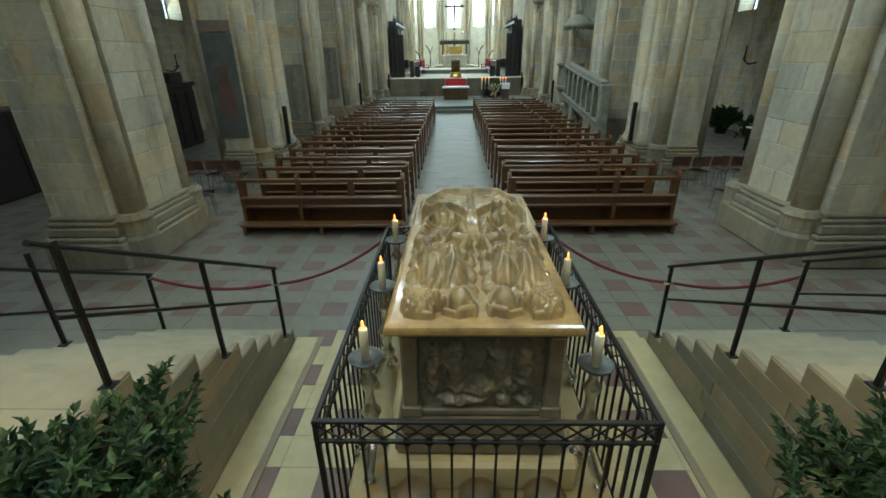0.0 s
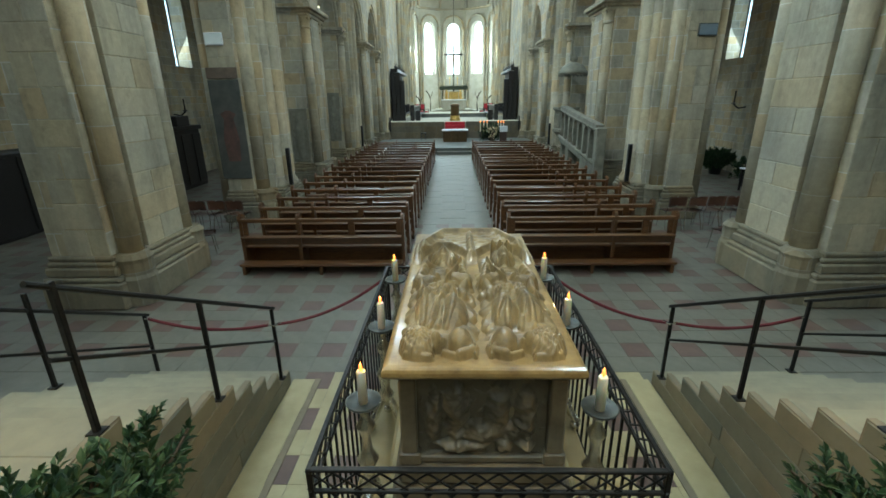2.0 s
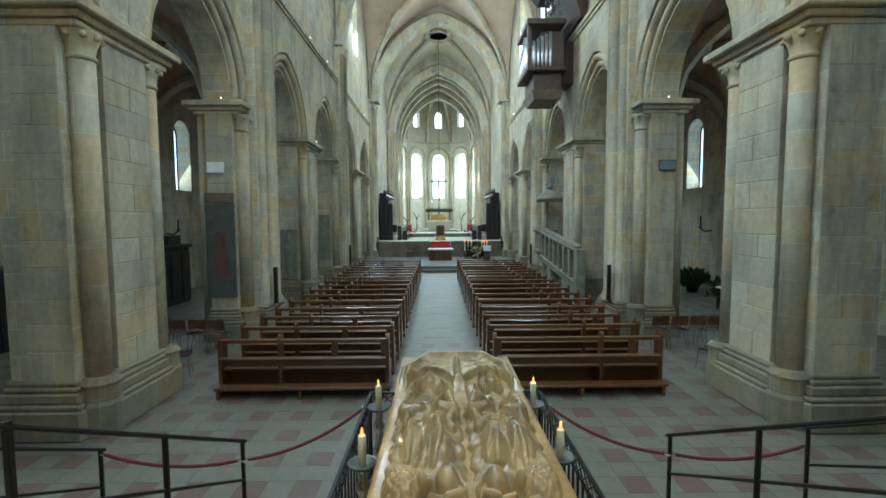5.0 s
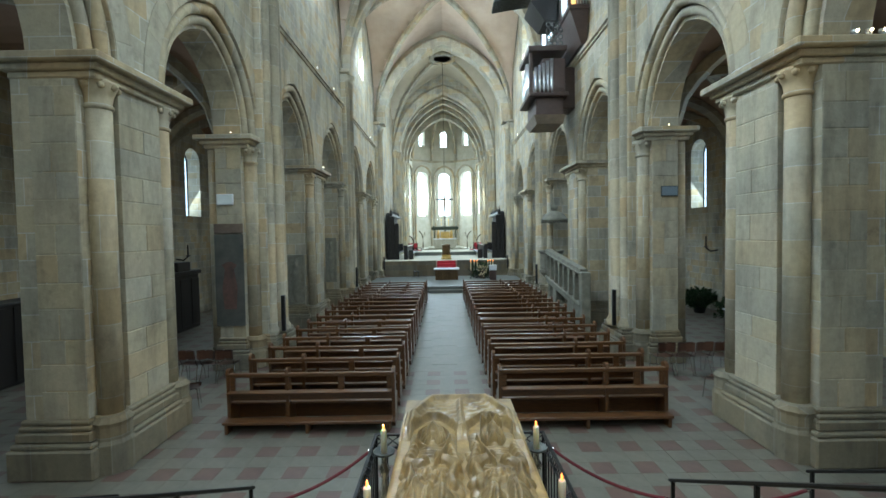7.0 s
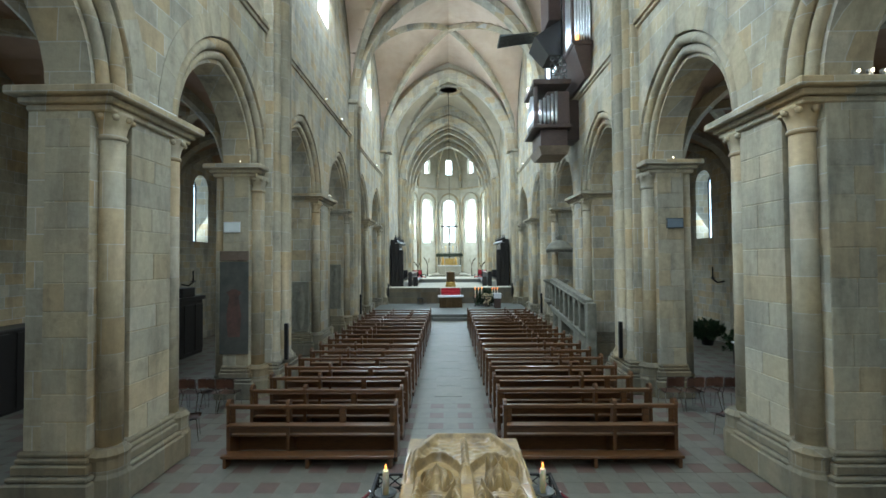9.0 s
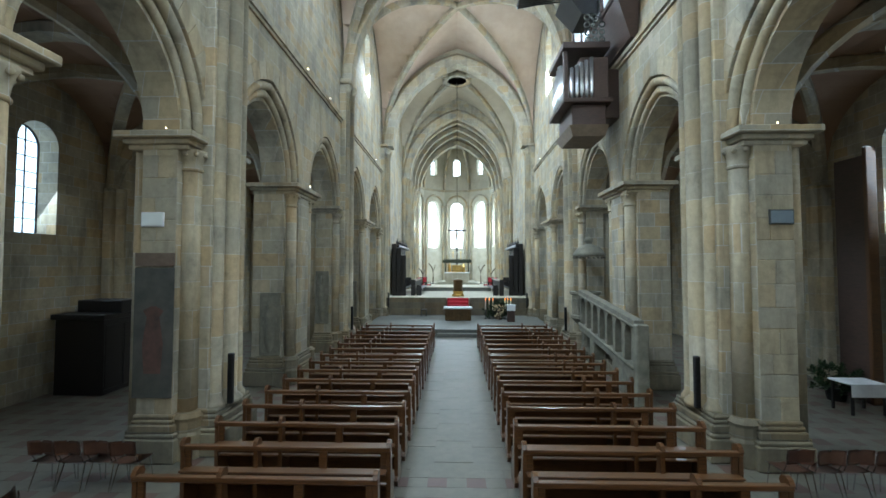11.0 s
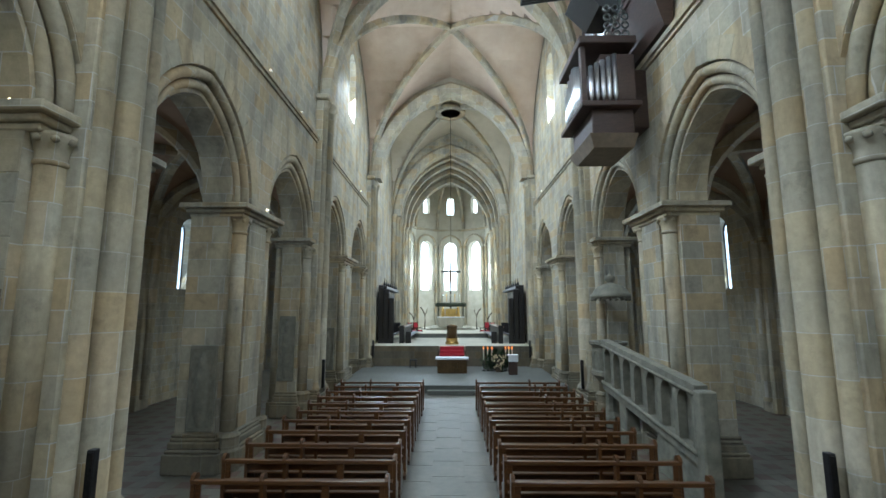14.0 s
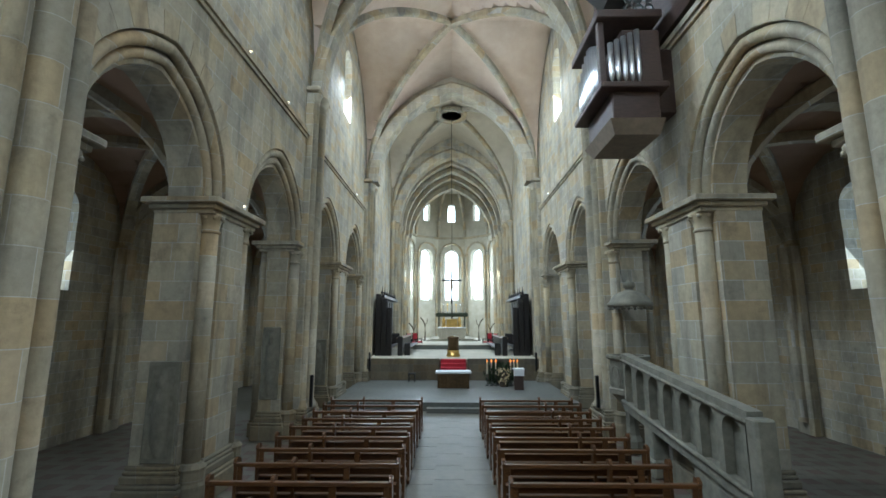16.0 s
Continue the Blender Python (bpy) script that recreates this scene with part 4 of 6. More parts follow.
def tomb():
    t = tagged(empty("tomb", 0.05, -4.3, 0), "honey-coloured marble tomb with two carved recumbent figures on its slab", "tomb")
    t.matrix_basis = pose(0.05, 0, 0)
    bm = bmesh.new()
    box(bm, -0.95, 0.95, -5.93, -2.9, 0.0, 0.16, 0.02)
    part("bottom_step", bm, CREAM, t)
    bm = bmesh.new()
    box(bm, -0.68, 0.70, -5.62, -3.1, 0.16, 0.42, 0.03)
    for w, y, z0, z1 in ((0.61, -5.54, 0.42, 0.56), (0.57, -5.50, 0.56, 0.70)):
        tier = bmesh.new()
        box(tier, 0.01 - w, 0.01 + w, y, -3.25, z0, z1, 0.03)
        part("plinth_tier", tier, GREYMARBLE, t)
    for x in (-0.45, 0.0, 0.45):
        foot = bmesh.new()
        lathe(foot, [(0.05, 0.16), (0.13, 0.19), (0.15, 0.25), (0.11, 0.31), (0.05, 0.34)], 12, x, -5.72)
        part("scroll_foot", foot, GREYMARBLE, t, "grey scrolled stone foot", True)
    part("plinth", bm, CREAM, t, "moulded pale stone plinth")
    bm = bmesh.new()
    box(bm, -0.50, 0.52, -5.40, -3.3, 0.70, 1.50)
    part("chest", bm, GREYMARBLE, t, "dark grey marble chest")
    for x in (-0.475, 0.495):
        for w, z0, z1 in ((0.075, 0.70, 0.80), (0.055, 0.80, 1.38), (0.08, 1.38, 1.50)):
            bm = bmesh.new()
            box(bm, x - w, x + w, -5.47, -5.38, z0, z1, 0.012)
            part("pilaster", bm, GREYMARBLE, t)
    # carved front panel
    bm = bmesh.new()

    def scene_relief(a, b):
        h = 0.02 * (ridges(a, b, 7, 6, 4) - 0.4) + 0.012 * (ridges(a, b, 19, 17, 8) - 0.5)
        h += max(dome(a, b, 0.3, 0.6, 0.12, 0.35, 0.05), dome(a, b, 0.62, 0.55, 0.1, 0.38, 0.05), dome(a, b, 0.84, 0.5, 0.1, 0.4, 0.045), dome(a, b, 0.5, 0.3, 0.4, 0.16, 0.05), dome(a, b, 0.12, 0.5, 0.08, 0.4, 0.04))
        h += max(dome(a, b, 0.34, 0.13, 0.24, 0.07, 0.06), dome(a, b, 0.68, 0.11, 0.07, 0.09, 0.06), dome(a, b, 0.85, 0.12, 0.1, 0.06, 0.05))
        return h
    field(bm, -0.41, 0.43, 0.0, 0.62, -0.02, lambda a, b: 1.5 * scene_relief(a, b), 90, 66)
    rel = part("front_relief", bm, GREYMARBLE, t, "dark carved relief panel", True)
    rel.matrix_basis = Matrix.Translation((0, -5.405, 0.76)) @ Matrix.Rotation(math.pi / 2, 4, "X")
    for z in (0.71, 1.38):
        bm = bmesh.new()
        box(bm, -0.42, 0.44, -5.45, -5.40, z, z + 0.055, 0.01)
        part("panel_frame", bm, GREYMARBLE, t)
    # slab: long octagon-ended plate with a rounded edge
    bm = bmesh.new()
    out = [(-0.595, -5.67), (0.595, -5.67), (0.58, -3.50), (0.36, -3.0), (-0.36, -3.0), (-0.58, -3.50)]
    rings = []
    for z, g in ((1.495, 0.07), (1.508, 0.035), (1.525, 0.012), (1.545, 0.0), (1.568, 0.001), (1.585, 0.008), (1.596, 0.022), (1.60, 0.04)):
        rings.append([bm.verts.new((x * (1 - g / 0.6), -4.3 + (y + 4.3) * (1 - g / 1.4), z)) for x, y in out])
    for a, b in zip(rings, rings[1:]):
        for k in range(6):
            bm.faces.new((a[k], a[(k + 1) % 6], b[(k + 1) % 6], b[k]))
    bm.faces.new(rings[0][::-1]), bm.faces.new(rings[-1])
    part("slab", bm, MARBLE, t, "honey-coloured marble slab with a rounded edge")
    # carved canopy at the head end and the two figures
    for name, me, label in (("canopy_band", relief_mesh("canopy_band", -0.585, 0.585, -4.0, -3.0, 1.598, 200, 170, canopy_height), "carved canopy band round the heads"),
                            ("relief_figure", effigy(-0.262, 1, False), ""), ("relief_figure", effigy(0.262, -1, True), "")):
        ob = new(name, me)
        ob.parent = t
        if label:
            ob["label"] = label
    return t


tomb()


# ---------- iron fence round the tomb ----------
def fence():
    x0, x1, y0, y1, h = -0.92, 1.03, -5.95, -2.88, 1.15
    f = tagged(empty("iron_fence", 0, 0, 0), "black wrought-iron fence with arched bars round the tomb", "fence")
    bm = bmesh.new()
    box(bm, -0.008, 0.008, -0.008, 0.008, 0.03, h - 0.17)
    bar = finish(bm, "bar", IRON)
    def run(ax, a, b, c):
        n = round((b - a) / 0.128)
        step = (b - a) / n
        for z, r in ((h, 0.017), (h - 0.15, 0.013), (0.06, 0.013)):
            bm = bmesh.new()
            if ax == 0:
                box(bm, a, b, c - r, c + r, z - 0.011, z + 0.011, 0.004)
            else:
                box(bm, c - r, c + r, a, b, z - 0.011, z + 0.011, 0.004)
            part("rail", bm, IRON, f)
        bmx, bma = bmesh.new(), bmesh.new()
        for k in range(n):
            u0, u1 = a + k * step, a + (k + 1) * step
            def at(u, z):
                return (u, c, z) if ax == 0 else (c, u, z)
            w = step * 0.95
            mid = (u0 + u1) / 2
            for p, q in ((-1, 1), (1, -1)):
                tube(bmx, [at(mid + p * w * 0.7, h - 0.14), at(mid + p * w * 0.25, h - 0.10), at(mid - p * w * 0.25, h - 0.05), at(mid - p * w * 0.7, h - 0.01)], 0.007, 5)
            tube(bma, [at(mid + u, h - 0.215 + v) for u, v in arch(step / 2, step / 2, 4)], 0.007, 5)
            if k:
                o = new("bar", bar)
                o.parent = f
                o.location = at(u0, 0)
        part("lattice_band", bmx, IRON, f, "crossed ribbon lattice under the top rail")
        part("arch_band", bma, IRON, f)
    run(0, x0, x1, y0), run(0, x0, x1, y1), run(1, y0, y1, x0), run(1, y0, y1, x1)
    for x in (x0, x1):
        for y in (y0, y1):
            bm = bmesh.new()
            box(bm, x - 0.016, x + 0.016, y - 0.016, y + 0.016, 0, h + 0.014, 0.004)
            part("corner_post", bm, IRON, f)
    return f


fence()


# ---------- candlesticks ----------
def candlestick(x, y):
    c = tagged(empty("candlestick", x, y, 0.0), "tall silver candlestick with a drip plate and a lit white candle", "candlestick", "candlesticks round the tomb")
    bm = bmesh.new()
    for k in range(3):
        a = k * 2 * math.pi / 3 + 0.4
        d = Vector((math.cos(a), math.sin(a), 0))
        tube(bm, [d * 0.17 + Vector((0, 0, 0.195)), d * 0.19 + Vector((0, 0, 0.25)), d * 0.12 + Vector((0, 0, 0.31)), d * 0.07 + Vector((0, 0, 0.41)), Vector((0, 0, 0.5))], 0.035, 8)
        bmesh.ops.create_icosphere(bm, subdivisions=2, radius=0.05, matrix=Matrix.Translation(d * 0.17 + Vector((0, 0, 0.21))))
    part("foot", bm, SILVER, c, "three scrolled silver feet", True)
    bm = bmesh.new()
    lathe(bm, [(0.06, 0.44), (0.075, 0.5), (0.04, 0.56), (0.05, 0.66), (0.075, 0.72), (0.04, 0.79), (0.03, 0.9), (0.05, 0.96), (0.065, 1.0), (0.03, 1.06), (0.028, 1.13), (0.05, 1.165)], 14)
    part("stem", bm, SILVER, c, "turned silver baluster stem", True)
    bm = bmesh.new()
    lathe(bm, [(0.03, 1.165), (0.108, 1.175), (0.118, 1.195), (0.113, 1.2), (0.104, 1.185), (0.03, 1.18)], 20)
    part("drip_plate", bm, PEWTER, c, "round grey drip plate", True)
    bm = bmesh.new()
    lathe(bm, [(0.032, 1.18), (0.031, 1.41), (0.027, 1.42), (0.01, 1.416)], 14)
    wax = part("candle", bm, WAX, c, "", True)
    bm = bmesh.new()
    lathe(bm, [(0.002, 1.415), (0.012, 1.432), (0.011, 1.455), (0.001, 1.485)], 8)
    part("flame", bm, FLAME, wax, "small orange flame", True)
    return c


for x, y in ((-0.72, -5.42), (0.80, -5.48), (-0.75, -4.42), (0.86, -4.36), (-0.76, -3.36), (0.86, -3.32)):
    d = bpy.data.lights.new("candle_light", "POINT")
    d.energy, d.color, d.shadow_soft_size = 2.2, (1.0, 0.60, 0.24), 0.012
    new("candle_light", d).location = (x, y, 1.50)
first = candlestick(-0.72, -5.42)
for x, y in ((0.80, -5.48), (-0.75, -4.42), (0.86, -4.36), (-0.76, -3.36), (0.86, -3.32)):
    copy_thing(first, pose(x, y, 0, 0, 0, random.uniform(0, 90)))


# ---------- handrails and ropes ----------
def handrail(x, first_y, n, label):
    r = tagged(empty("handrail"), label, "handrail", "handrails of the stairs")
    def ground(y):
        return min(max(math.ceil((-3.55 - y) / 0.285 - 1e-6), 0), 9) * 0.155
    ys = [first_y - d for d in (0, 1.17, 2.25, 3.4)[:n]]
    for y in ys:
        z = ground(y)
        bm = bmesh.new()
        box(bm, x - 0.016, x + 0.016, y - 0.016, y + 0.016, z, z + 0.86 + 0.012, 0.004)
        box(bm, x - 0.04, x + 0.04, y - 0.04, y + 0.04, z, z + 0.012, 0.003)
        part("post", bm, IRON, r)
    slope = 0.155 / 0.285
    def line(y, up):
        return (x, y, (first_y - y) * slope + up + ground(first_y))
    for up, rad in ((0.86, 0.017), (0.47, 0.013)):
        bm = bmesh.new()
        end = ys[-1] - 0.12
        pts = [line(first_y + (0.06 if up > 0.8 else 0), up), line(end, up)]
        tube(bm, pts, rad, 8)
        part("rail", bm, IRON, r)
    return r


RAILS = [(-2.03, -3.70), (2.13, -3.68), (-3.52, -3.54), (3.60, -3.56)]
for x, y in RAILS:
    handrail(x, y, 3, "black iron handrail climbing beside the stone steps")


def rope(a, b, sag):
    ob = tagged(empty("barrier_rope"), "red velvet barrier rope hanging in a curve between posts", "rope", "barrier ropes")
    a, b = Vector(a), Vector(b)
    bm = bmesh.new()
    tube(bm, [a.lerp(b, i / 16) - Vector((0, 0, sag * 4 * (i / 16) * (1 - i / 16))) for i in range(17)], 0.017, 8)
    part("cord", bm, ROPE, ob, "", True)
    for p, q in ((a, b), (b, a)):
        bm = bmesh.new()
        d = (q - p).normalized()
        tube(bm, [p - d * 0.05, p + d * 0.03], 0.014, 8)
        part("hook", bm, CHROME, ob)
    return ob


rope((-0.94, -3.15, 1.10), (-1.98, -3.70, 0.83), 0.10)
rope((1.05, -3.15, 1.10), (2.08, -3.68, 0.83), 0.10)
rope((-2.08, -3.70, 0.82), (-3.46, -3.56, 0.82), 0.09)
rope((2.18, -3.68, 0.82), (3.54, -3.56, 0.82), 0.09)


# ---------- laurel bushes ----------
def bush(name, x, y, z, size, leaves, label, leaf=0.085):
    b = tagged(empty(name, x, y, z), label, "potted plant", "potted plants")
    bm = bmesh.new()
    lathe(bm, [(0.20, 0.0), (0.26, 0.30), (0.28, 0.32), (0.28, 0.36), (0.24, 0.36), (0.23, 0.31)], 18)
    part("pot", bm, BLACK, b, "dark round planter", True)
    bm = bmesh.new()
    rnd = random.Random(int(abs(x * 100)) + leaves)
    vs, fs = [], []

    def leaf_at(p, d, l, w):
        d = d.normalized()
        side = d.cross(Vector((rnd.gauss(0, 0.4), rnd.gauss(0, 0.4), 1))).normalized()
        up = side.cross(d)
        n = len(vs)
        for u, v, c in ((0, 0, 0), (0.28, -0.8, 0.10), (0.62, -1, 0.12), (1, 0, -0.16), (0.62, 1, 0.12), (0.28, 0.8, 0.10), (0.5, 0, 0.0)):
            vs.append(p + d * (u * l) + side * (v * w) + up * (c * l))
        fs.extend([(n, n + 1, n + 6), (n + 1, n + 2, n + 6), (n + 2, n + 3, n + 6), (n + 3, n + 4, n + 6), (n + 4, n + 5, n + 6), (n + 5, n, n + 6)])

    shoots = leaves // 20
    for k in range(shoots):
        a, up = rnd.uniform(0, 6.283), rnd.uniform(0.05, 1.0)
        r = size * (0.40 + 0.60 * rnd.random() ** 0.6) * math.sqrt(max(1 - (up - 0.40) ** 2 * 1.7, 0.12)) * (1 + 0.22 * math.sin(3 * a + 5 * up)) * (1.18 if k % 9 == 0 else 1.0)
        tip = Vector((r * math.cos(a), r * math.sin(a), 0.34 + up * size * 1.12 + rnd.gauss(0, 0.03)))
        if k % 4 == 0:
            tube(bm, [(0, 0, 0.30), tip * 0.5 + Vector((0, 0, 0.14)), tip], 0.007, 5)
        d = (Vector((tip.x, tip.y, 0)).normalized() * 0.55 + Vector((0, 0, 0.8)) + Vector((rnd.gauss(0, 0.3), rnd.gauss(0, 0.3), 0))).normalized()
        e1 = d.cross(Vector((0.3, 0.7, 0.2))).normalized()
        e2 = d.cross(e1)
        for q in range(20):
            f = q / 19
            g = q * 2.399
            out = e1 * math.cos(g) + e2 * math.sin(g)
            leaf_at(tip - d * (0.17 * size / 0.56 * (1 - f)), out * (1.15 - 0.75 * f) + d * (0.35 + 0.75 * f), leaf * rnd.uniform(0.75, 1.2) * (1.15 - 0.4 * f), leaf * rnd.uniform(0.15, 0.21))
    part("stem", bm, BARK, b)
    me = bpy.data.meshes.new("foliage")
    me.from_pydata(vs, [], fs)
    me.materials.append(LEAFMAT)
    o = new("foliage", me)
    o.parent = b
    return b


LEAFMAT, t_, b_ = material("laurel_leaves")
g_ = t_.nodes.new("ShaderNodeNewGeometry")
c_ = ramp(t_, g_.outputs["Random Per Island"], [(0.0, (0.010, 0.024, 0.009)), (0.5, (0.021, 0.044, 0.016)), (0.8, (0.042, 0.076, 0.029)), (1.0, (0.085, 0.125, 0.055))])
t_.links.new(c_, b_.inputs["Base Color"])
b_.inputs["Roughness"].default_value = 0.5
b_.inputs["Specular IOR Level"].default_value = 0.25
bush("laurel_bush", -1.55, -6.92, 0.84, 0.60, 8000, "dense green laurel bush in a planter beside the tomb", 0.066)
bush("laurel_bush", 1.76, -6.92, 0.92, 0.60, 8000, "dense green laurel bush in a planter beside the tomb", 0.066)
bush("potted_shrub", 10.6, 10.6, 0.0, 0.60, 4200, "dark green shrub in a pot by the aisle wall", 0.10)


# ---------- pews ----------
def pew_end(x, w):
    bm = bmesh.new()
    prof = [(0.0, 0.0), (0.46, 0.0), (0.46, 0.10), (0.36, 0.16), (0.34, 0.40), (0.40, 0.44), (0.38, 0.52), (0.22, 0.56), (0.15, 0.70), (0.13, 0.96), (0.16, 1.01), (0.13, 1.07), (0.06, 1.09), (0.0, 1.06), (-0.03, 1.0), (0.0, 0.94), (0.0, 0.16), (-0.06, 0.10)]
    a = [bm.verts.new((x - w / 2, y, z)) for y, z in prof]
    b = [bm.verts.new((x + w / 2, y, z)) for y, z in prof]
    bm.faces.new(a), bm.faces.new(b[::-1])
    for k in range(len(a)):
        bm.faces.new((a[k], a[(k + 1) % len(a)], b[(k + 1) % len(a)], b[k]))
    return bm


def pew(x0, x1, post):
    """A bench whose back faces -y; feet and kneeler included."""
    p = tagged(empty("pew"), "dark varnished oak church pew with an open back and a kneeler", "pew", "pews in the nave")
    w = x1 - x0
    for x in (0.03, post * w, w - 0.03):
        part("end_panel" if x != post * w else "middle_support", pew_end(x, 0.06), WOOD, p)
    def piece(name, *b):
        bm = bmesh.new()
        box(bm, *b, 0.008)
        return part(name, bm, WOOD, p)
    piece("top_rail", 0.0, w, -0.025, 0.065, 0.935, 1.0)
    piece("back_panel", 0.05, w - 0.05, 0.01, 0.05, 0.50, 0.68)
    piece("seat_support", 0.05, w - 0.05, 0.36, 0.39, 0.05, 0.42)
    piece("book_shelf", 0.05, w - 0.05, -0.14, 0.03, 0.66, 0.685)
    for f in ((post + 1) / 2,):
        piece("stile", f * w - 0.06, f * w + 0.06, 0.008, 0.052, 0.66, 0.95)
    piece("stile", 0.06, 0.15, 0.008, 0.052, 0.66, 0.95)
    piece("stile", w - 0.15, w - 0.06, 0.008, 0.052, 0.66, 0.95)
    piece("seat", 0.04, w - 0.04, 0.05, 0.44, 0.42, 0.45)
    piece("kneeler", 0.04, w - 0.04, -0.30, -0.06, 0.17, 0.22)
    for x in (0.1, w * 0.5, w - 0.1):
        piece("kneeler_foot", x - 0.03, x + 0.03, -0.28, -0.08, 0.0, 0.17)
    piece("floor_rail", 0.04, w - 0.04, 0.0, 0.06, 0.06, 0.14)
    return p


PITCH = 0.95
for x0, x1, post in ((-4.10, -1.03, 0.36), (0.86, 3.94, 0.64)):
    head = pew(x0, x1, post)
    head.matrix_basis = pose(x0, 0.0, 0)
    for r in range(1, 17):
        copy_thing(head, pose(x0 + random.uniform(-0.012, 0.012), r * PITCH, 0, 0, 0, random.uniform(-0.15, 0.15)))


# ---------- chairs ----------
def chair():
    c = tagged(empty("chair"), "brown moulded plywood stacking chair with thin chromed legs", "chair", "chairs between the piers")
    bm = bmesh.new()
    field(bm, -0.21, 0.21, -0.20, 0.22, 0.44, lambda u, v: 0.02 * (2 * u - 1) ** 2 - 0.015 * v, 8, 8)
    r = bmesh.ops.solidify(bm, geom=bm.faces[:], thickness=0.014)
    part("seat", bm, SEATWOOD, c, "", True)
    bm = bmesh.new()
    field(bm, -0.21, 0.21, 0.0, 0.24, 0.0, lambda u, v: 0.03 * (2 * u - 1) ** 2, 8, 5)
    bmesh.ops.solidify(bm, geom=bm.faces[:], thickness=0.014)
    o = part("backrest", bm, SEATWOOD, c, "", True)
    o.matrix_basis = Matrix.Translation((0, -0.22, 0.58)) @ Matrix.Rotation(math.radians(97), 4, "X")
    for s in (-1, 1):
        bm = bmesh.new()
        tube(bm, [(s * 0.2, 0.2, 0.0), (s * 0.17, 0.16, 0.43), (s * 0.17, -0.14, 0.43), (s * 0.18, -0.215, 0.58), (s * 0.18, -0.235, 0.74)], 0.010, 6)
        part("front_leg", bm, CHROME, c)
        bm = bmesh.new()
        tube(bm, [(s * 0.2, -0.24, 0.0), (s * 0.17, -0.1, 0.43)], 0.010, 6)
        part("back_leg", bm, CHROME, c)
    return c


seat0 = chair()
seat0.matrix_basis = pose(-6.72, 2.72, 0, 0, 0, 2)
for x, y, a in ((-6.28, 2.72, 0), (-5.82, 2.74, 0), (-5.38, 2.72, 0), (-5.38, 1.0, -65), (5.15, 2.74, 0), (5.6, 2.72, 0), (6.05, 2.75, 0), (6.5, 2.72, 0), (5.5, 1.05, 25), (5.95, 0.8, 40)):
    copy_thing(seat0, pose(x, y, 0, 0, 0, a + random.uniform(-4, 4)))


# ---------- pulpit on the south pier ----------
def pulpit():
    p = tagged(empty("pulpit"), "grey sandstone pulpit with an arcaded stair and domed canopy", "pulpit")
    cx, cy = 4.95, 12.90
    bm = bmesh.new()
    lathe(bm, [(0.16, 0.0), (0.26, 0.05), (0.26, 0.35), (0.18, 0.5), (0.16, 1.1), (0.3, 1.35), (0.52, 1.58), (0.58, 1.6), (0.58, 1.72), (0.5, 1.76)], 8, cx, cy)
    part("pedestal", bm, GREYSAND, p, "slim stone column carrying the basket")
    bm = bmesh.new()
    lathe(bm, [(0.52, 1.7), (0.52, 2.5), (0.62, 2.55), (0.62, 2.63), (0.46, 2.63), (0.44, 1.8)], 8, cx, cy)
    part("basket", bm, GREYSAND, p, "eight-sided stone basket")
    for k in range(8):
        a = (k + 0.5) * math.pi / 4
        bm = bmesh.new()
        m = Matrix.Translation((cx, cy, 0)) @ Matrix.Rotation(a, 4, "Z")
        tube(bm, [m @ Vector((0.49, u, 2.2 + v)) for u, v in [(-0.13, -0.4)] + arch(0.13, 0.14, 5) + [(0.13, -0.4)]], 0.025, 6)
        part("basket_arch", bm, GREYSAND, p)
    # sloping parapet with round-arched niches
    y0, y1, zt0, zt1 = 12.4, 7.4, 2.64, 2.13
    def zt(y):
        return zt0 + (zt1 - zt0) * (y0 - y) / (y0 - y1)
    n = 7

    def sheared(u, d, z):
        return (d, u, z + zt(u) - zt0)
    for k in range(n):
        ya, yb = y0 + (y1 - y0) * (k + 1) / n, y0 + (y1 - y0) * k / n
        bm = bmesh.new()
        arch_wall(bm, ya, yb, (ya + yb) / 2, (yb - ya) / 2 - 0.085, (yb - ya) / 2 - 0.085, zt0 - 0.42, zt0 - 0.06, 4.60, 4.80, sheared, zt0 - 1.2)
        part("parapet_bay", bm, GREYSAND, p, "round-arched niche in the parapet")
    for d0, d1, g0, g1, nm in ((4.58, 4.84, -0.10, 0.06, "parapet_rail"), (4.59, 4.84, -1.42, -1.18, "parapet_foot"), (4.78, 4.86, -1.3, -0.05, "parapet_back")):
        bm = bmesh.new()
        a = [bm.verts.new((x, yy, zt(yy) + g)) for x in (d0, d1) for yy, g in ((y0 + 0.1, g0), (y1 - 0.1, g0), (y1 - 0.1, g1), (y0 + 0.1, g1))]
        for q in ((0, 1, 2, 3), (7, 6, 5, 4), (0, 4, 5, 1), (1, 5, 6, 2), (2, 6, 7, 3), (3, 7, 4, 0)):
            bm.faces.new([a[i] for i in q])
        part(nm, bm, GREYSAND, p)
    bm = bmesh.new()
    tube(bm, [(4.585, yy, zt(yy) - 0.11) for yy in (y0 + 0.1, y1 - 0.1)], 0.04, 8)
    tube(bm, [(4.585, yy, zt(yy) - 1.20) for yy in (y0 + 0.1, y1 - 0.1)], 0.05, 8)
    part("parapet_roll", bm, GREYSAND, p, "round moulding along the parapet", True)
    for k in range(7):
        bm = bmesh.new()
        yy = y0 - 0.05 - k * 0.66
        box(bm, 4.80, 5.06, yy - 0.72, yy, max(zt(yy) - 1.6, 0.0), zt(yy) - 1.25, 0.01)
        part("stair_tread", bm, GREYSAND, p)
    bm = bmesh.new()
    box(bm, 4.64, 5.0, 10.9, 11.4, 0.0, 1.15, 0.03)
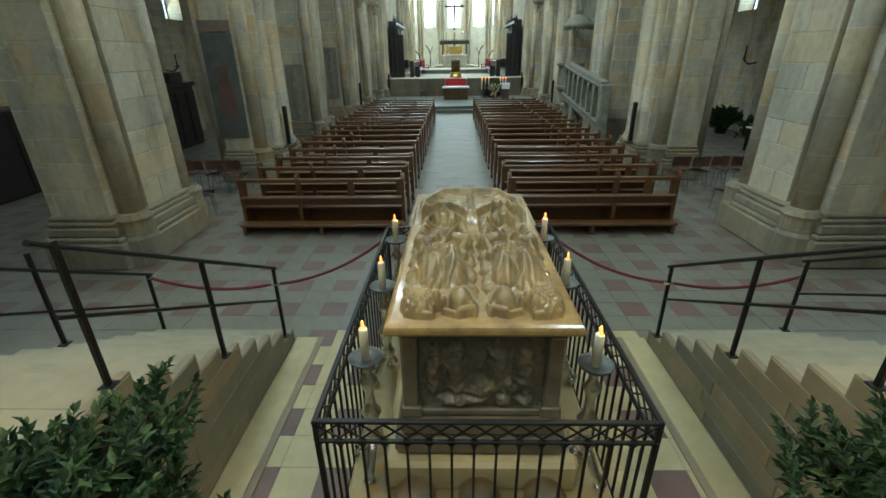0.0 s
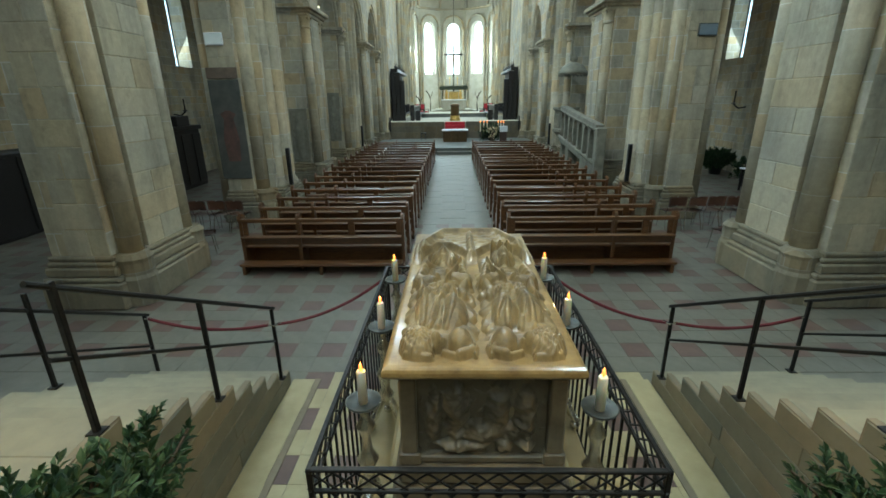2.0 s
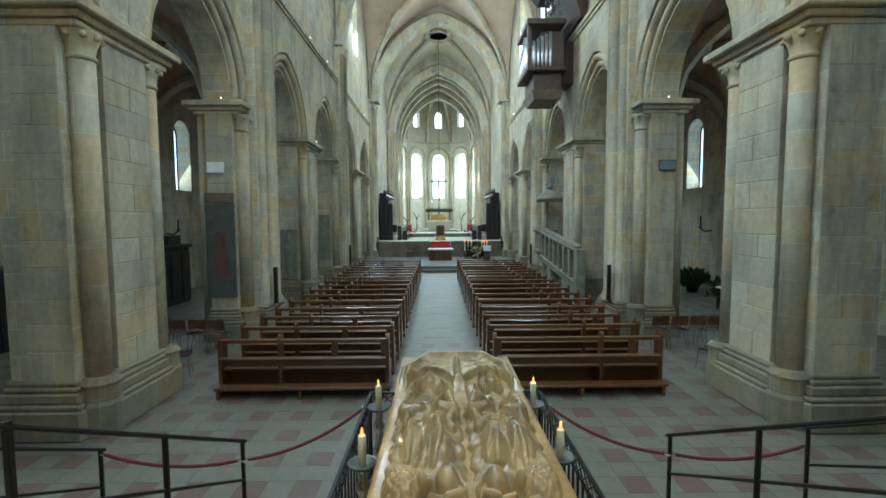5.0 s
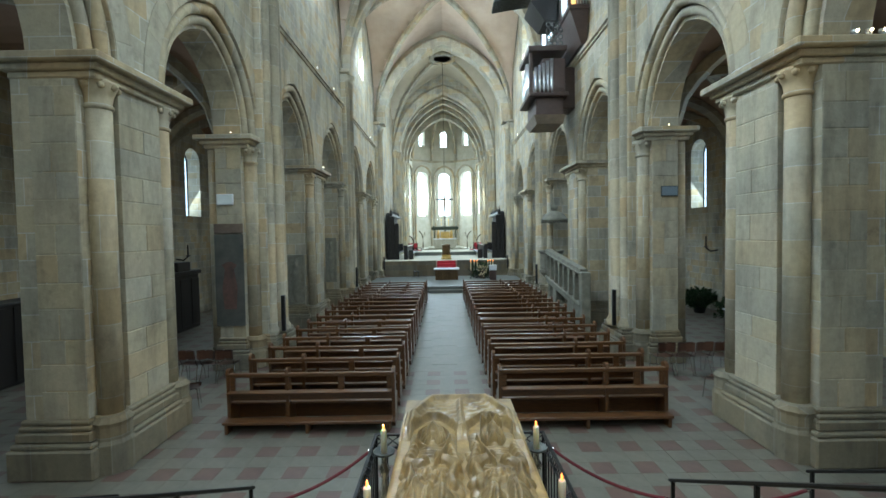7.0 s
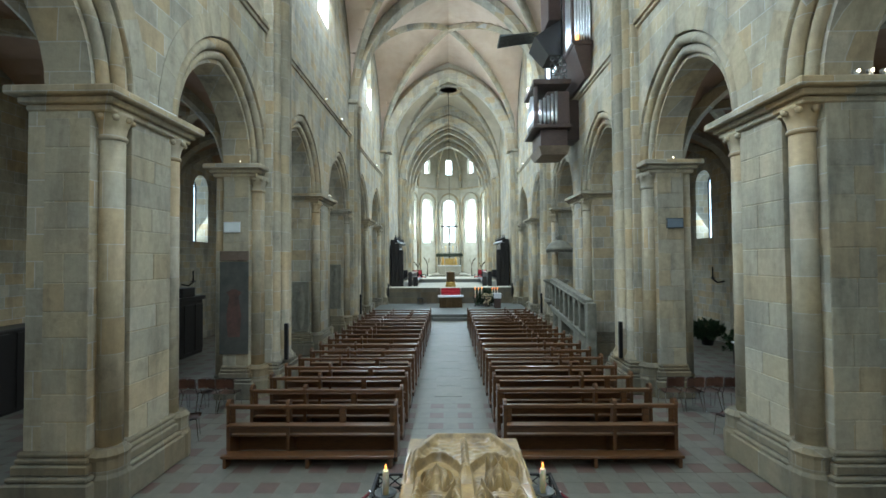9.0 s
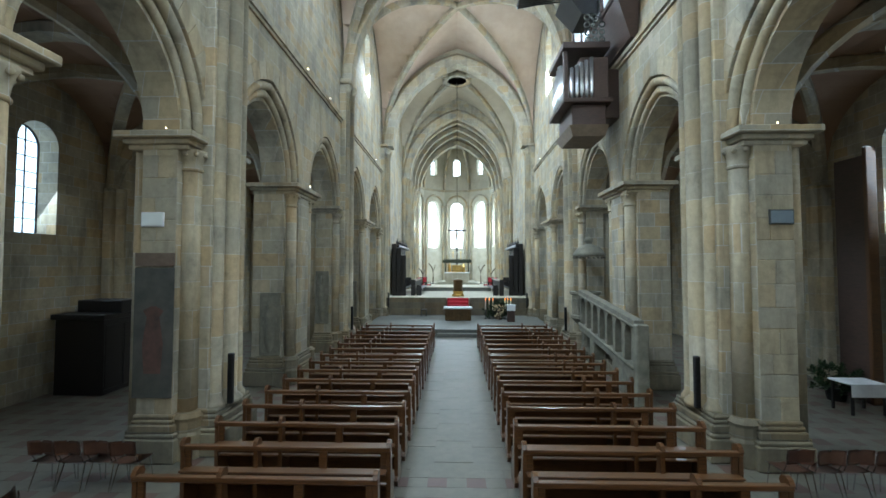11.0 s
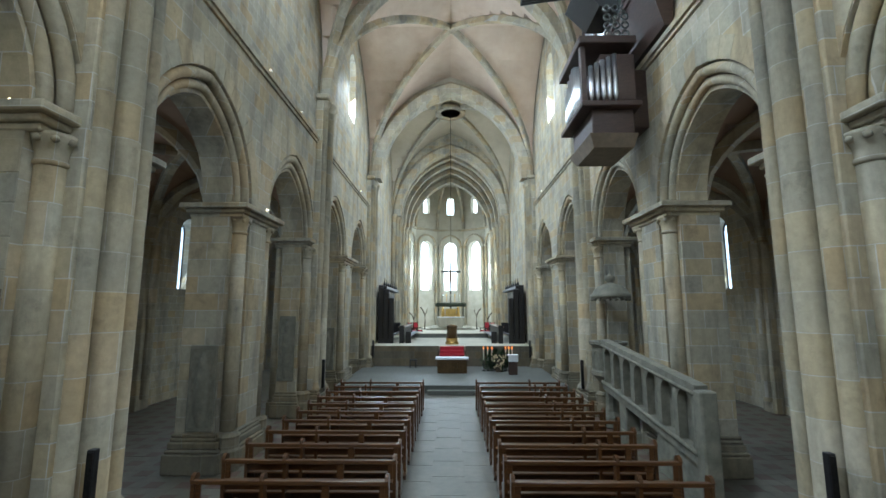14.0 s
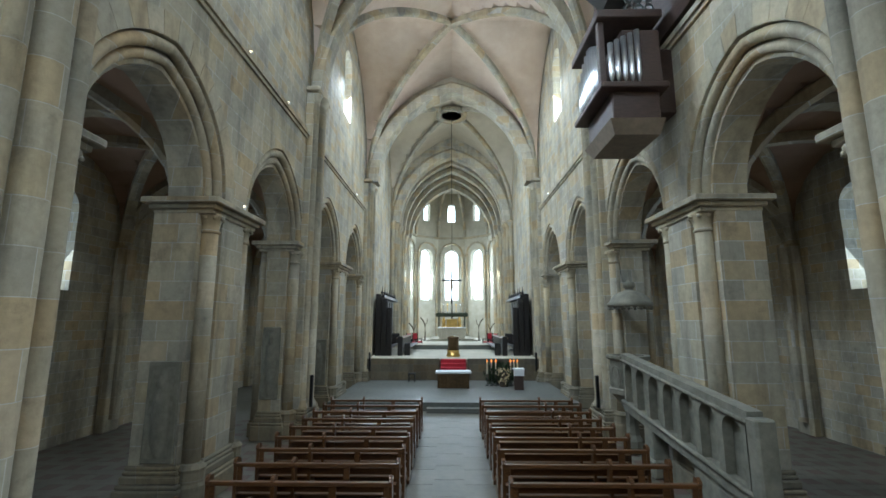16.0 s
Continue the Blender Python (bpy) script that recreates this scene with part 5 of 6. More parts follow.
    box(bm, 4.58, 5.04, 10.82, 11.48, 0.0, 0.4, 0.04)
    part("stair_support", bm, GREYSAND, p)
    bm = bmesh.new()
    a = [bm.verts.new((x, yy, z)) for x in (4.66, 4.80) for yy, z in ((y1 - 0.08, 0.0), (9.2, 0.0), (9.2, zt(9.2) - 1.3), (y1 - 0.08, zt(y1 - 0.08) - 1.3))]
    for q in ((0, 1, 2, 3), (7, 6, 5, 4), (0, 4, 5, 1), (1, 5, 6, 2), (2, 6, 7, 3), (3, 7, 4, 0)):
        bm.faces.new([a[i] for i in q])
    part("stair_wall", bm, GREYSAND, p)
    bm = bmesh.new()
    box(bm, 4.56, 4.88, y1 - 0.34, y1 - 0.06, 0, 2.1, 0.03)
    part("newel", bm, GREYSAND, p)
    # canopy
    bm = bmesh.new()
    lathe(bm, [(0.56, 3.98), (0.62, 4.0), (0.62, 4.10), (0.56, 4.14), (0.50, 4.26), (0.36, 4.38), (0.18, 4.45), (0.10, 4.47), (0.10, 4.52), (0.17, 4.56), (0.15, 4.70), (0.08, 4.72), (0.03, 4.78), (0.02, 5.0), (0.005, 5.1)], 16, 5.1, cy)
    hood = part("canopy", bm, GREYSAND, p, "small domed stone canopy with a finial", True)
    for k in range(20):
        bm = bmesh.new()
        a = k * math.pi / 10
        bmesh.ops.create_icosphere(bm, subdivisions=1, radius=0.05, matrix=Matrix.Translation((5.1 + 0.58 * math.cos(a), cy + 0.58 * math.sin(a), 3.95)))
        part("fringe_bead", bm, GREYSAND, hood)
    bm = bmesh.new()
    box(bm, 5.0, 5.2, cy, pier_y(3) - 0.9, 4.0, 4.12)
    part("canopy_bracket", bm, GREYSAND, p)
    return p


GREYSAND = grainy("weathered_grey_sandstone", (0.145, 0.138, 0.105), (0.27, 0.255, 0.195), 4, 0.85, relief=0.5)
pulpit()


# ---------- hanging organ ----------
def pipes(parent, y0, y1, x, z0, tops, r):
    n = len(tops)
    for i, z1 in enumerate(tops):
        y = y0 + (y1 - y0) * (i + 0.5) / n
        bm = bmesh.new()
        lathe(bm, [(r * 0.3, z0), (r, z0 + 0.22), (r, z1), (r * 0.8, z1)], 10, x, y)
        part("pipe", bm, PIPE, parent, "", True)


def organ():
    o = tagged(empty("organ"), "dark wooden organ hanging from the nave wall with tin pipes", "organ")
    def case(name, *b, mat=ORGANWOOD, bev=0.02, label=""):
        bm = bmesh.new()
        box(bm, *b, bev)
        return part(name, bm, mat, o, label)
    # lower case
    bm = bmesh.new()
    a = [bm.verts.new(v) for v in ((3.55, 9.2, 7.65), (4.55, 9.2, 7.65), (4.55, 10.7, 7.65), (3.55, 10.7, 7.65), (3.4, 9.0, 7.95), (4.6, 9.0, 7.95), (4.6, 10.9, 7.95), (3.4, 10.9, 7.95))]
    for q in ((3, 2, 1, 0), (4, 5, 6, 7), (0, 1, 5, 4), (1, 2, 6, 5), (2, 3, 7, 6), (3, 0, 4, 7)):
        bm.faces.new([a[i] for i in q])
    part("corbel", bm, grainy("pale_organ_wood", (0.17, 0.13, 0.09), (0.25, 0.19, 0.13), 6, 0.6), o, "paler wooden corbel")
    case("lower_base", 3.5, 4.55, 9.1, 10.8, 7.95, 8.62)
    case("lower_shelf", 3.2, 4.7, 8.9, 11.0, 8.62, 8.76)
    case("lower_case", 3.75, 4.6, 9.0, 10.9, 8.76, 10.05)
    case("lower_cornice", 3.2, 4.65, 8.9, 11.0, 10.3, 10.5)
    case("lower_side", 3.25, 3.4, 9.05, 9.2, 8.76, 10.3)
    case("wall_bracket", 4.5, 5.12, 9.5, 10.5, 8.3, 9.9)
    pipes(o, 9.2, 10.85, 3.36, 8.78, [9.75, 9.9, 10.05, 10.15, 10.2, 10.15, 10.05, 9.9, 9.75], 0.075)
    for k in range(5):
        bm = bmesh.new()
        lathe(bm, [(0.02, 8.78), (0.06, 8.95), (0.06, 9.7 + 0.08 * k), (0.05, 9.7 + 0.08 * k)], 10, 3.48 + 0.15 * k, 8.98)
        part("side_pipe", bm, PIPE, o, "", True)
    # carved screen
    for i in range(3):
        for j in range(4):
            bm = bmesh.new()
            bmesh.ops.create_cone(bm, cap_ends=False, segments=12, radius1=0.10, radius2=0.10, depth=0.06, matrix=Matrix.Translation((3.98 + 0.22 * i, 9.02, 10.60 + 0.24 * j)) @ Matrix.Rotation(math.pi / 2, 4, "X"))
            bmesh.ops.solidify(bm, geom=bm.faces[:], thickness=0.03)
            part("screen_ring", bm, PEWTER, o)
    # main case
    bm = bmesh.new()
    a = [bm.verts.new(v) for v in ((4.9, 8.0, 10.15), (5.1, 8.0, 10.15), (5.1, 12.4, 10.15), (4.9, 12.4, 10.15), (4.45, 7.8, 11.25), (5.1, 7.8, 11.25), (5.1, 12.6, 11.25), (4.45, 12.6, 11.25))]
    for q in ((3, 2, 1, 0), (4, 5, 6, 7), (0, 1, 5, 4), (1, 2, 6, 5), (2, 3, 7, 6), (3, 0, 4, 7)):
        bm.faces.new([a[i] for i in q])
    part("gallery", bm, ORGANWOOD, o, "dark sloping underside of the organ gallery")
    case("main_case", 4.62, 5.1, 8.0, 12.4, 11.35, 17.6)
    case("gallery_edge", 4.40, 5.12, 7.75, 12.6, 11.25, 11.42)
    for y in (8.0, 9.1, 10.2, 11.3, 12.4):
        case("case_post", 4.42, 4.64, y - 0.08, y + 0.08, 11.5, 17.4)
    for a, b in ((8.1, 9.0), (9.2, 10.1), (10.3, 11.2), (11.4, 12.3)):
        pipes(o, a, b, 4.52, 11.42, [14.6 + 0.5 * abs(i - 3) for i in range(7)], 0.065)
    for k in range(6):
        bm = bmesh.new()
        lathe(bm, [(0.02, 11.42), (0.045, 11.7), (0.045, 14.5 + 0.3 * k), (0.05, 14.5 + 0.3 * k)], 10, 4.55 + 0.1 * k, 7.9)
        part("side_pipe", bm, PIPE, o, "", True)
    case("upper_tower", 3.9, 4.4, 9.3, 10.7, 13.0, 16.5)
    # horizontal trumpets over a wedge-shaped box
    for k in range(8):
        y = 9.5 + 0.12 * k
        g = bmesh.new()
        lathe(g, [(0.02, 0.0), (0.035, 0.9), (0.075, 1.55), (0.07, 1.55), (0.02, 0.8)], 10)
        g.transform(Matrix.Translation((3.55, y, 12.62)) @ Matrix.Rotation(-math.pi / 2 - 0.10, 4, "Y"))
        part("trumpet", g, PEWTER, o, "horizontal tin trumpet pipe", True)
    bm = bmesh.new()
    a = [bm.verts.new(v) for v in ((3.9, 9.3, 11.6), (4.4, 9.3, 11.6), (4.4, 10.5, 11.6), (3.9, 10.5, 11.6), (3.35, 9.2, 12.3), (4.4, 9.2, 13.0), (4.4, 10.6, 13.0), (3.35, 10.6, 12.3))]
    for q in ((3, 2, 1, 0), (4, 5, 6, 7), (0, 1, 5, 4), (1, 2, 6, 5), (2, 3, 7, 6), (3, 0, 4, 7)):
        bm.faces.new([a[i] for i in q])
    part("trumpet_box", bm, BLACKWOOD, o, "dark wedge-shaped trumpet box")
    bm = bmesh.new()
    box(bm, 4.52, 4.64, 7.76, 7.88, 11.42, 11.66, 0.02)
    part("organ_lamp", bm, DIMBULB, o, "small warm lamp")
    return o


organ()


# ---------- choir: steps, altar and what stands there ----------
cs = tagged(empty("choir_steps"), "two broad grey stone steps up to the altar space", "steps", kind="structure")
part("step", boxes((-1.05, 1.15, 18.1, 18.5, 0, 0.17)), GREENCARPET, cs)
part("step", boxes((-NAVE, NAVE, 18.5, 50, 0, 0.34)), GREENCARPET, cs)
cp = tagged(empty("choir_platform"), "raised stone choir floor behind a low wall of sandstone", "platform", kind="structure")
# front wall's shade, with the light behind it, is put into the stone tone
part("front_wall", boxes((-4.9, -0.75, 25.2, 25.5, 0.34, 1.5), (0.85, 4.9, 25.2, 25.5, 0.34, 1.5)), ashlar("shaded_choir_wall_stone", 0.9, 0.4, 0.008, (0.33, 0.31, 0.28)), cp)
part("floor_slab", boxes((-4.95, 4.95, 25.5, 48.5, 0.34, 1.49)), PALE, cp)
part("dark_step", boxes((-2.9, 2.9, 33.5, 48, 1.49, 1.79)), GREENCARPET, cp, "dark grey stone step")
part("pale_tread", boxes((-2.95, 2.95, 33.45, 48, 1.79, 1.83)), PALE, cp)
part("upper_step", boxes((-2.2, 2.2, 39.0, 48, 1.83, 1.92)), STEPSTONE, cp)
part("upper_step", boxes((-1.9, 1.9, 39.6, 48, 1.92, 2.0)), STEPSTONE, cp)

rc = tagged(empty("red_stair"), "short stair covered with red carpet behind the altar", "stairs")
for k in range(6):
    bm = bmesh.new()
    box(bm, -0.66, 0.74, 23.75 + 0.27 * k, 25.52, 0.34 + 0.19 * k, 0.34 + 0.19 * (k + 1), 0.012)
    part("carpeted_step", bm, CARPET, rc)


def altar(x, y, z, w, d, h, label, mats):
    a = tagged(empty("altar", x, y, z), label, "altar")
    bm = bmesh.new()
    box(bm, -w / 2 + 0.1, w / 2 - 0.1, -d / 2 + 0.08, d / 2 - 0.08, 0.0, h - 0.1, 0.02)
    part("block", bm, mats[0], a)
    for k in range(-2, 3):
        bm = bmesh.new()
        box(bm, k * w * 0.19 - 0.05, k * w * 0.19 + 0.05, -d / 2 + 0.03, -d / 2 + 0.09, 0.05, h - 0.12, 0.015)
        part("front_panel", bm, mats[0], a)
    bm = bmesh.new()
    box(bm, -w / 2, w / 2, -d / 2, d / 2, h - 0.1, h, 0.02)
    part("table_top", bm, mats[1], a, "white altar cloth over the top")
    return a


altar(0.03, 22.6, 0.34, 1.75, 0.8, 0.80, "dark bronze altar table with a white cloth top", (BRONZE, LINEN))
altar(0.0, 41.5, 2.0, 2.6, 1.0, 1.0, "pale stone high altar with a white cloth", (PALE, LINEN))

am = tagged(empty("lectern", 0.05, 27.0, 1.5), "round bronze lectern on a gilded foot", "lectern")
bm = bmesh.new()
lathe(bm, [(0.42, 0.0), (0.42, 0.12), (0.36, 0.16), (0.36, 0.34), (0.40, 0.36)], 16)
part("foot", bm, GOLD, am, "gilded round foot", True)
bm = bmesh.new()
lathe(bm, [(0.34, 0.36), (0.32, 1.0), (0.36, 1.08), (0.30, 1.16), (0.1, 1.22)], 16)
part("drum", bm, BRONZE, am, "", True)


# tabernacle group above the high altar
def figure(x, y, z, h, mat, label):
    bm = bmesh.new()
    lathe(bm, [(0.16 * h, 0), (0.19 * h, 0.1 * h), (0.15 * h, 0.45 * h), (0.17 * h, 0.7 * h), (0.08 * h, 0.8 * h), (0.09 * h, 0.9 * h), (0.03 * h, h)], 10)
    ob = part("statue", bm, mat, None, label, True)
    ob.matrix_basis = pose(x, y, z)
    return tagged(ob, label, "statue", "statues")


for x in (-0.75, 0.7):
    figure(x, 41.6, 3.0, 1.0, GOLD, "small gilded statue standing on the high altar")
tb = tagged(empty("tabernacle", 0, 41.7, 3.0), "gilded altar shrine with a dark canopy ring", "tabernacle")
bm = bmesh.new()
box(bm, -0.5, 0.5, -0.3, 0.3, 0, 0.75, 0.04)
part("shrine", bm, GOLD, tb)
bm = bmesh.new()
box(bm, -1.5, 1.5, -0.35, 0.35, 0.95, 1.3, 0.08)
for k in range(13):
    lathe(bm, [(0.05, 1.2), (0.06, 1.28), (0.01, 1.45)], 6, -1.25 + k * 0.21, -0.3)
for x in (-1.2, 1.2):
    box(bm, x - 0.05, x + 0.05, -0.05, 0.05, 0.0, 1.0)
part("canopy_ring", bm, grainy("dark_wreath", (0.02, 0.028, 0.015), (0.05, 0.055, 0.03), 14, 0.9), tb, "dark wreathed canopy ring")
for k in range(5):
    bm = bmesh.new()
    lathe(bm, [(0.06, 1.2), (0.03, 1.3), (0.03, 1.95), (0.09, 2.0), (0.02, 2.2)], 8, -0.8 + 0.4 * k, 0)
    part("candle_holder", bm, GOLD if k % 2 else SILVER, tb)
cr = tagged(empty("altar_cross", 0.0, 42.2, 2.0), "tall dark altar cross standing before the middle window", "cross")
part("upright", boxes((-0.08, 0.08, -0.06, 0.06, 1.0, 6.3)), IRON, cr)
part("crossbar", boxes((-0.95, 0.95, -0.06, 0.06, 5.3, 5.48)), IRON, cr)
bm = bmesh.new()
lathe(bm, [(0.04, 4.0), (0.1, 4.4), (0.14, 5.0), (0.1, 5.35), (0.08, 5.6), (0.02, 5.75)], 8, 0, -0.1)
part("carved_body", bm, BRONZE, cr, "plain carved shape on the cross", True)
ch = tagged(empty("hanging_chain", 0, 0, 0), "thin dark chain hanging from the vault ring", "chain")
bm = bmesh.new()
tube(bm, [(0.0, (END + CHOIR) / 2, 18.6), (0.0, (END + CHOIR) / 2, 6.2)], 0.02, 6)
part("chain", bm, IRON, ch)


def stalls(s):
    st = tagged(empty("choir_stalls", 0, 0, 1.5), "black oak choir stalls with a high canopied back", "choir stalls", "choir stalls")
    st.matrix_basis = pose(s * 4.1, 31.0, 1.49)
    def piece(name, *b, mat=BLACKWOOD):
        bm = bmesh.new()
        x0, x1 = sorted((s * b[0], s * b[1]))
        box(bm, x0, x1, *b[2:], 0.02)
        return part(name, bm, mat, st)
    piece("high_back", 0.45, 0.6, -3.4, 3.4, 0, 3.6)
    piece("canopy", 0.1, 0.6, -3.5, 3.5, 3.5, 3.7)
    for x0, x1, z in ((0.30, 0.64, 3.75), (-0.05, 0.30, 3.45), (-0.38, -0.05, 2.9)):
        piece("end_panel", x0, x1, -3.52, -3.38, 0, z)
        piece("end_moulding", x0 + 0.03, x1 - 0.03, -3.55, -3.52, 0.3, z - 0.15)
    piece("desk_end", -1.05, -0.75, -3.5, -3.37, 0, 1.15)
    piece("bench_end", -1.5, -1.15, -3.35, -3.2, 0, 0.75)
    for k in range(6):
        piece("back_panel", 0.40, 0.45, -3.2 + k * 1.08, -2.4 + k * 1.08, 1.3, 2.4)
        piece("back_panel", 0.40, 0.45, -3.2 + k * 1.08, -2.4 + k * 1.08, 2.5, 3.4)
    piece("bench", -0.1, 0.45, -3.35, 3.4, 0.35, 0.5)
    piece("desk_front", -0.95, -0.8, -3.4, 3.4, 0, 1.0)
    piece("desk_top", -1.1, -0.65, -3.4, 3.4, 1.0, 1.06, mat=WOOD)
    piece("front_bench", -1.5, -1.1, -3.2, 3.2, 0.4, 0.48)
    for k in range(7):
        piece("divider", -0.1, 0.45, -3.3 + k * 1.08, -3.24 + k * 1.08, 0.5, 1.15)
        bm = bmesh.new()
        lathe(bm, [(0.05, 3.69), (0.09, 3.85), (0.03, 4.0), (0.005, 4.25)], 8, s * 0.3, -3.2 + k * 1.05)
        part("finial", bm, BLACKWOOD, st)
    piece("cushion", -0.05, 0.42, -2.9, -2.3, 0.5, 0.56, mat=CARPET)
    return st


stalls(-1), stalls(1)


def church_candle(x, y, z, h, group="tall candles by the altar"):
    c = tagged(empty("tall_candle", x, y, z), "tall white candle burning on a slim dark stand", "candle", group)
    bm = bmesh.new()
    lathe(bm, [(0.10, 0), (0.09, 0.04), (0.02, 0.08), (0.018, h * 0.45), (0.05, h * 0.47), (0.05, h * 0.49)], 10)
    part("stand", bm, PEWTER, c)
    bm = bmesh.new()
    lathe(bm, [(0.035, h * 0.49), (0.033, h)], 10)
    wax = part("wax", bm, WAX, c)
    bm = bmesh.new()
    lathe(bm, [(0.005, h), (0.04, h + 0.06), (0.005, h + 0.16)], 8)
    part("flame", bm, FLAME, wax, "small orange flame")
    return c


for x in (1.75, 1.98, 2.2, 2.95, 3.12, 3.3):
    church_candle(x, 23.2, 0.34, 1.15)
bush("altar_greenery", 2.55, 23.6, 0.2, 0.85, 3200, "dark green shrub arranged behind the altar candles", 0.12)
fl = tagged(empty("flower_stand", 2.55, 22.95, 0.34), "stand of pale and yellow flowers among the candles", "flowers")
bm = bmesh.new()
for k in range(70):
    a, u = random.uniform(0, 6.28), random.random()
    bmesh.ops.create_icosphere(bm, subdivisions=1, radius=random.uniform(0.03, 0.055), matrix=Matrix.Translation((0.32 * math.sqrt(u) * math.cos(a), 0.2 * math.sin(a) - 0.1, 0.15 + random.uniform(0, 0.75))))
part("blossoms", bm, grainy("blossom", (0.42, 0.30, 0.12), (0.7, 0.62, 0.42), 9, 0.7), fl)
bm = bmesh.new()
lathe(bm, [(0.2, 0), (0.16, 0.3), (0.1, 0.7)], 10)
part("basket", bm, BARK, fl)
ls = tagged(empty("reading_desk", 3.15, 21.9, 0.34), "small wooden reading desk with a white cloth", "desk")
bm = bmesh.new()
box(bm, -0.22, 0.22, -0.15, 0.15, 0, 0.95, 0.02)
part("body", bm, ORGANWOOD, ls)
bm = bmesh.new()
box(bm, -0.27, 0.27, -0.2, 0.2, 0.95, 1.0, 0.01)
box(bm, -0.25, 0.25, -0.205, -0.17, 0.66, 0.96)
part("cloth", bm, LINEN, ls)


def bare_branch(x, lean, h):
    b = tagged(empty("bare_branch", x, 40.6, 1.49), "thin bare brown branch standing in a dark holder", "branch", "branches beside the high altar")
    bm = bmesh.new()
    tube(bm, [(0, 0, 0.30), (0.04 * lean, 0, 1.0), (0.02 * lean, 0, 1.6), (-0.14 * lean, 0, 2.0), (-0.40 * lean, 0, 2.3)], 0.055, 8)
    tube(bm, [(0.02 * lean, 0, 1.55), (0.20 * lean, 0.05, 1.95), (0.24 * lean, 0.05, 2.2)], 0.03, 6)
    for v in bm.verts:
        v.co.z *= h / 2.3
    part("limb", bm, BARK, b)
    bm = bmesh.new()
    lathe(bm, [(0.20, 0.0), (0.22, 0.05), (0.14, 0.3), (0.16, 0.42), (0.10, 0.42)], 10)
    part("holder", bm, BLACK, b, "", True)
    return b


for x, lean, h in ((-2.45, 1, 2.4), (2.45, -1, 2.3), (-3.5, 1, 1.9), (3.5, -1, 1.9)):
    bare_branch(x, lean, h)


def choir_chair(x, y, turn):
    c = tagged(empty("choir_chair", x, y, 1.49), "dark wooden armchair with a red padded seat and back", "chair", "chairs beside the choir stalls")
    c.matrix_basis = pose(x, y, 1.49, 0, 0, turn)
    for lx in (-0.27, 0.27):
        for ly, h in ((-0.25, 0.68), (0.25, 1.15)):
            bm = bmesh.new()
            box(bm, lx - 0.03, lx + 0.03, ly - 0.03, ly + 0.03, 0, h, 0.006)
            part("leg", bm, BLACKWOOD, c)
        bm = bmesh.new()
        box(bm, lx - 0.035, lx + 0.035, -0.30, 0.25, 0.66, 0.70, 0.01)
        part("armrest", bm, BLACKWOOD, c)
    bm = bmesh.new()
    box(bm, -0.28, 0.28, -0.28, 0.26, 0.40, 0.50, 0.025)
    part("seat", bm, CARPET, c, "red padded seat")
    bm = bmesh.new()
    box(bm, -0.24, 0.24, 0.22, 0.29, 0.56, 1.12, 0.025)
    part("backrest", bm, CARPET, c, "red padded back")
    return c


for x, y, turn in ((-3.15, 34.6, 55), (-2.75, 35.6, 50), (3.15, 34.6, -55), (2.8, 35.6, -50)):
    choir_chair(x, y, turn)


# ---------- fittings on the piers ----------
def plaque(x, y, z, w, h, mat, label):
    p = tagged(empty("plaque", x, y, z), label, "plaque", "plaques on the piers")
    bm = bmesh.new()
    box(bm, -w / 2, w / 2, -0.035, 0, -h / 2, h / 2, 0.008)
    part("frame", bm, mat[0], p)
    bm = bmesh.new()
    box(bm, -w / 2 + 0.025, w / 2 - 0.025, -0.043, -0.034, -h / 2 + 0.025, h / 2 - 0.025)
    part("panel", bm, mat[1], p)
    return p


FACE2 = pier_y(1) - 1.0
WHITEPANEL = grainy("white_panel", (0.80, 0.84, 0.80), (0.86, 0.90, 0.86), 5, 0.35, relief=0)
BLUEPANEL = grainy("slate_blue_panel", (0.15, 0.19, 0.22), (0.19, 0.23, 0.26), 5, 0.4, relief=0)
plaque(-5.80, FACE2 - 0.01, 4.48, 0.44, 0.28, (LINEN, WHITEPANEL), "plain white panel fixed to the stone pier")
plaque(5.80, FACE2 - 0.01, 4.50, 0.44, 0.27, (PEWTER, BLUEPANEL), "blue-grey panel in a metal frame on the stone pier")

pt = tagged(empty("wall_painting", -5.74, FACE2 - 0.01, 1.15), "dark faded wall painting on the stone pier", "painting")
bm = bmesh.new()
box(bm, -0.38, 0.38, -0.02, 0, 0, 2.42, 0.006)
part("ground", bm, grainy("faded_dark_paint", (0.055, 0.058, 0.05), (0.12, 0.115, 0.095), 2.2, 0.8), pt)
bm = bmesh.new()
box(bm, -0.38, 0.38, -0.022, 0, 2.45, 2.70, 0.006)
part("header", bm, grainy("faded_brown_paint", (0.12, 0.085, 0.06), (0.19, 0.14, 0.10), 6, 0.8), pt)
bm = bmesh.new()
pl = [(-0.16, 0.45), (0.16, 0.45), (0.20, 1.0), (0.12, 1.5), (0.20, 1.62), (0.05, 1.7), (-0.05, 1.7), (-0.20, 1.62), (-0.12, 1.5), (-0.20, 1.0)]
bm.faces.new([bm.verts.new((x, -0.0235, z)) for x, z in pl])
part("faded_shape", bm, grainy("faded_red_paint", (0.07, 0.045, 0.038), (0.15, 0.075, 0.058), 5, 0.85), pt)


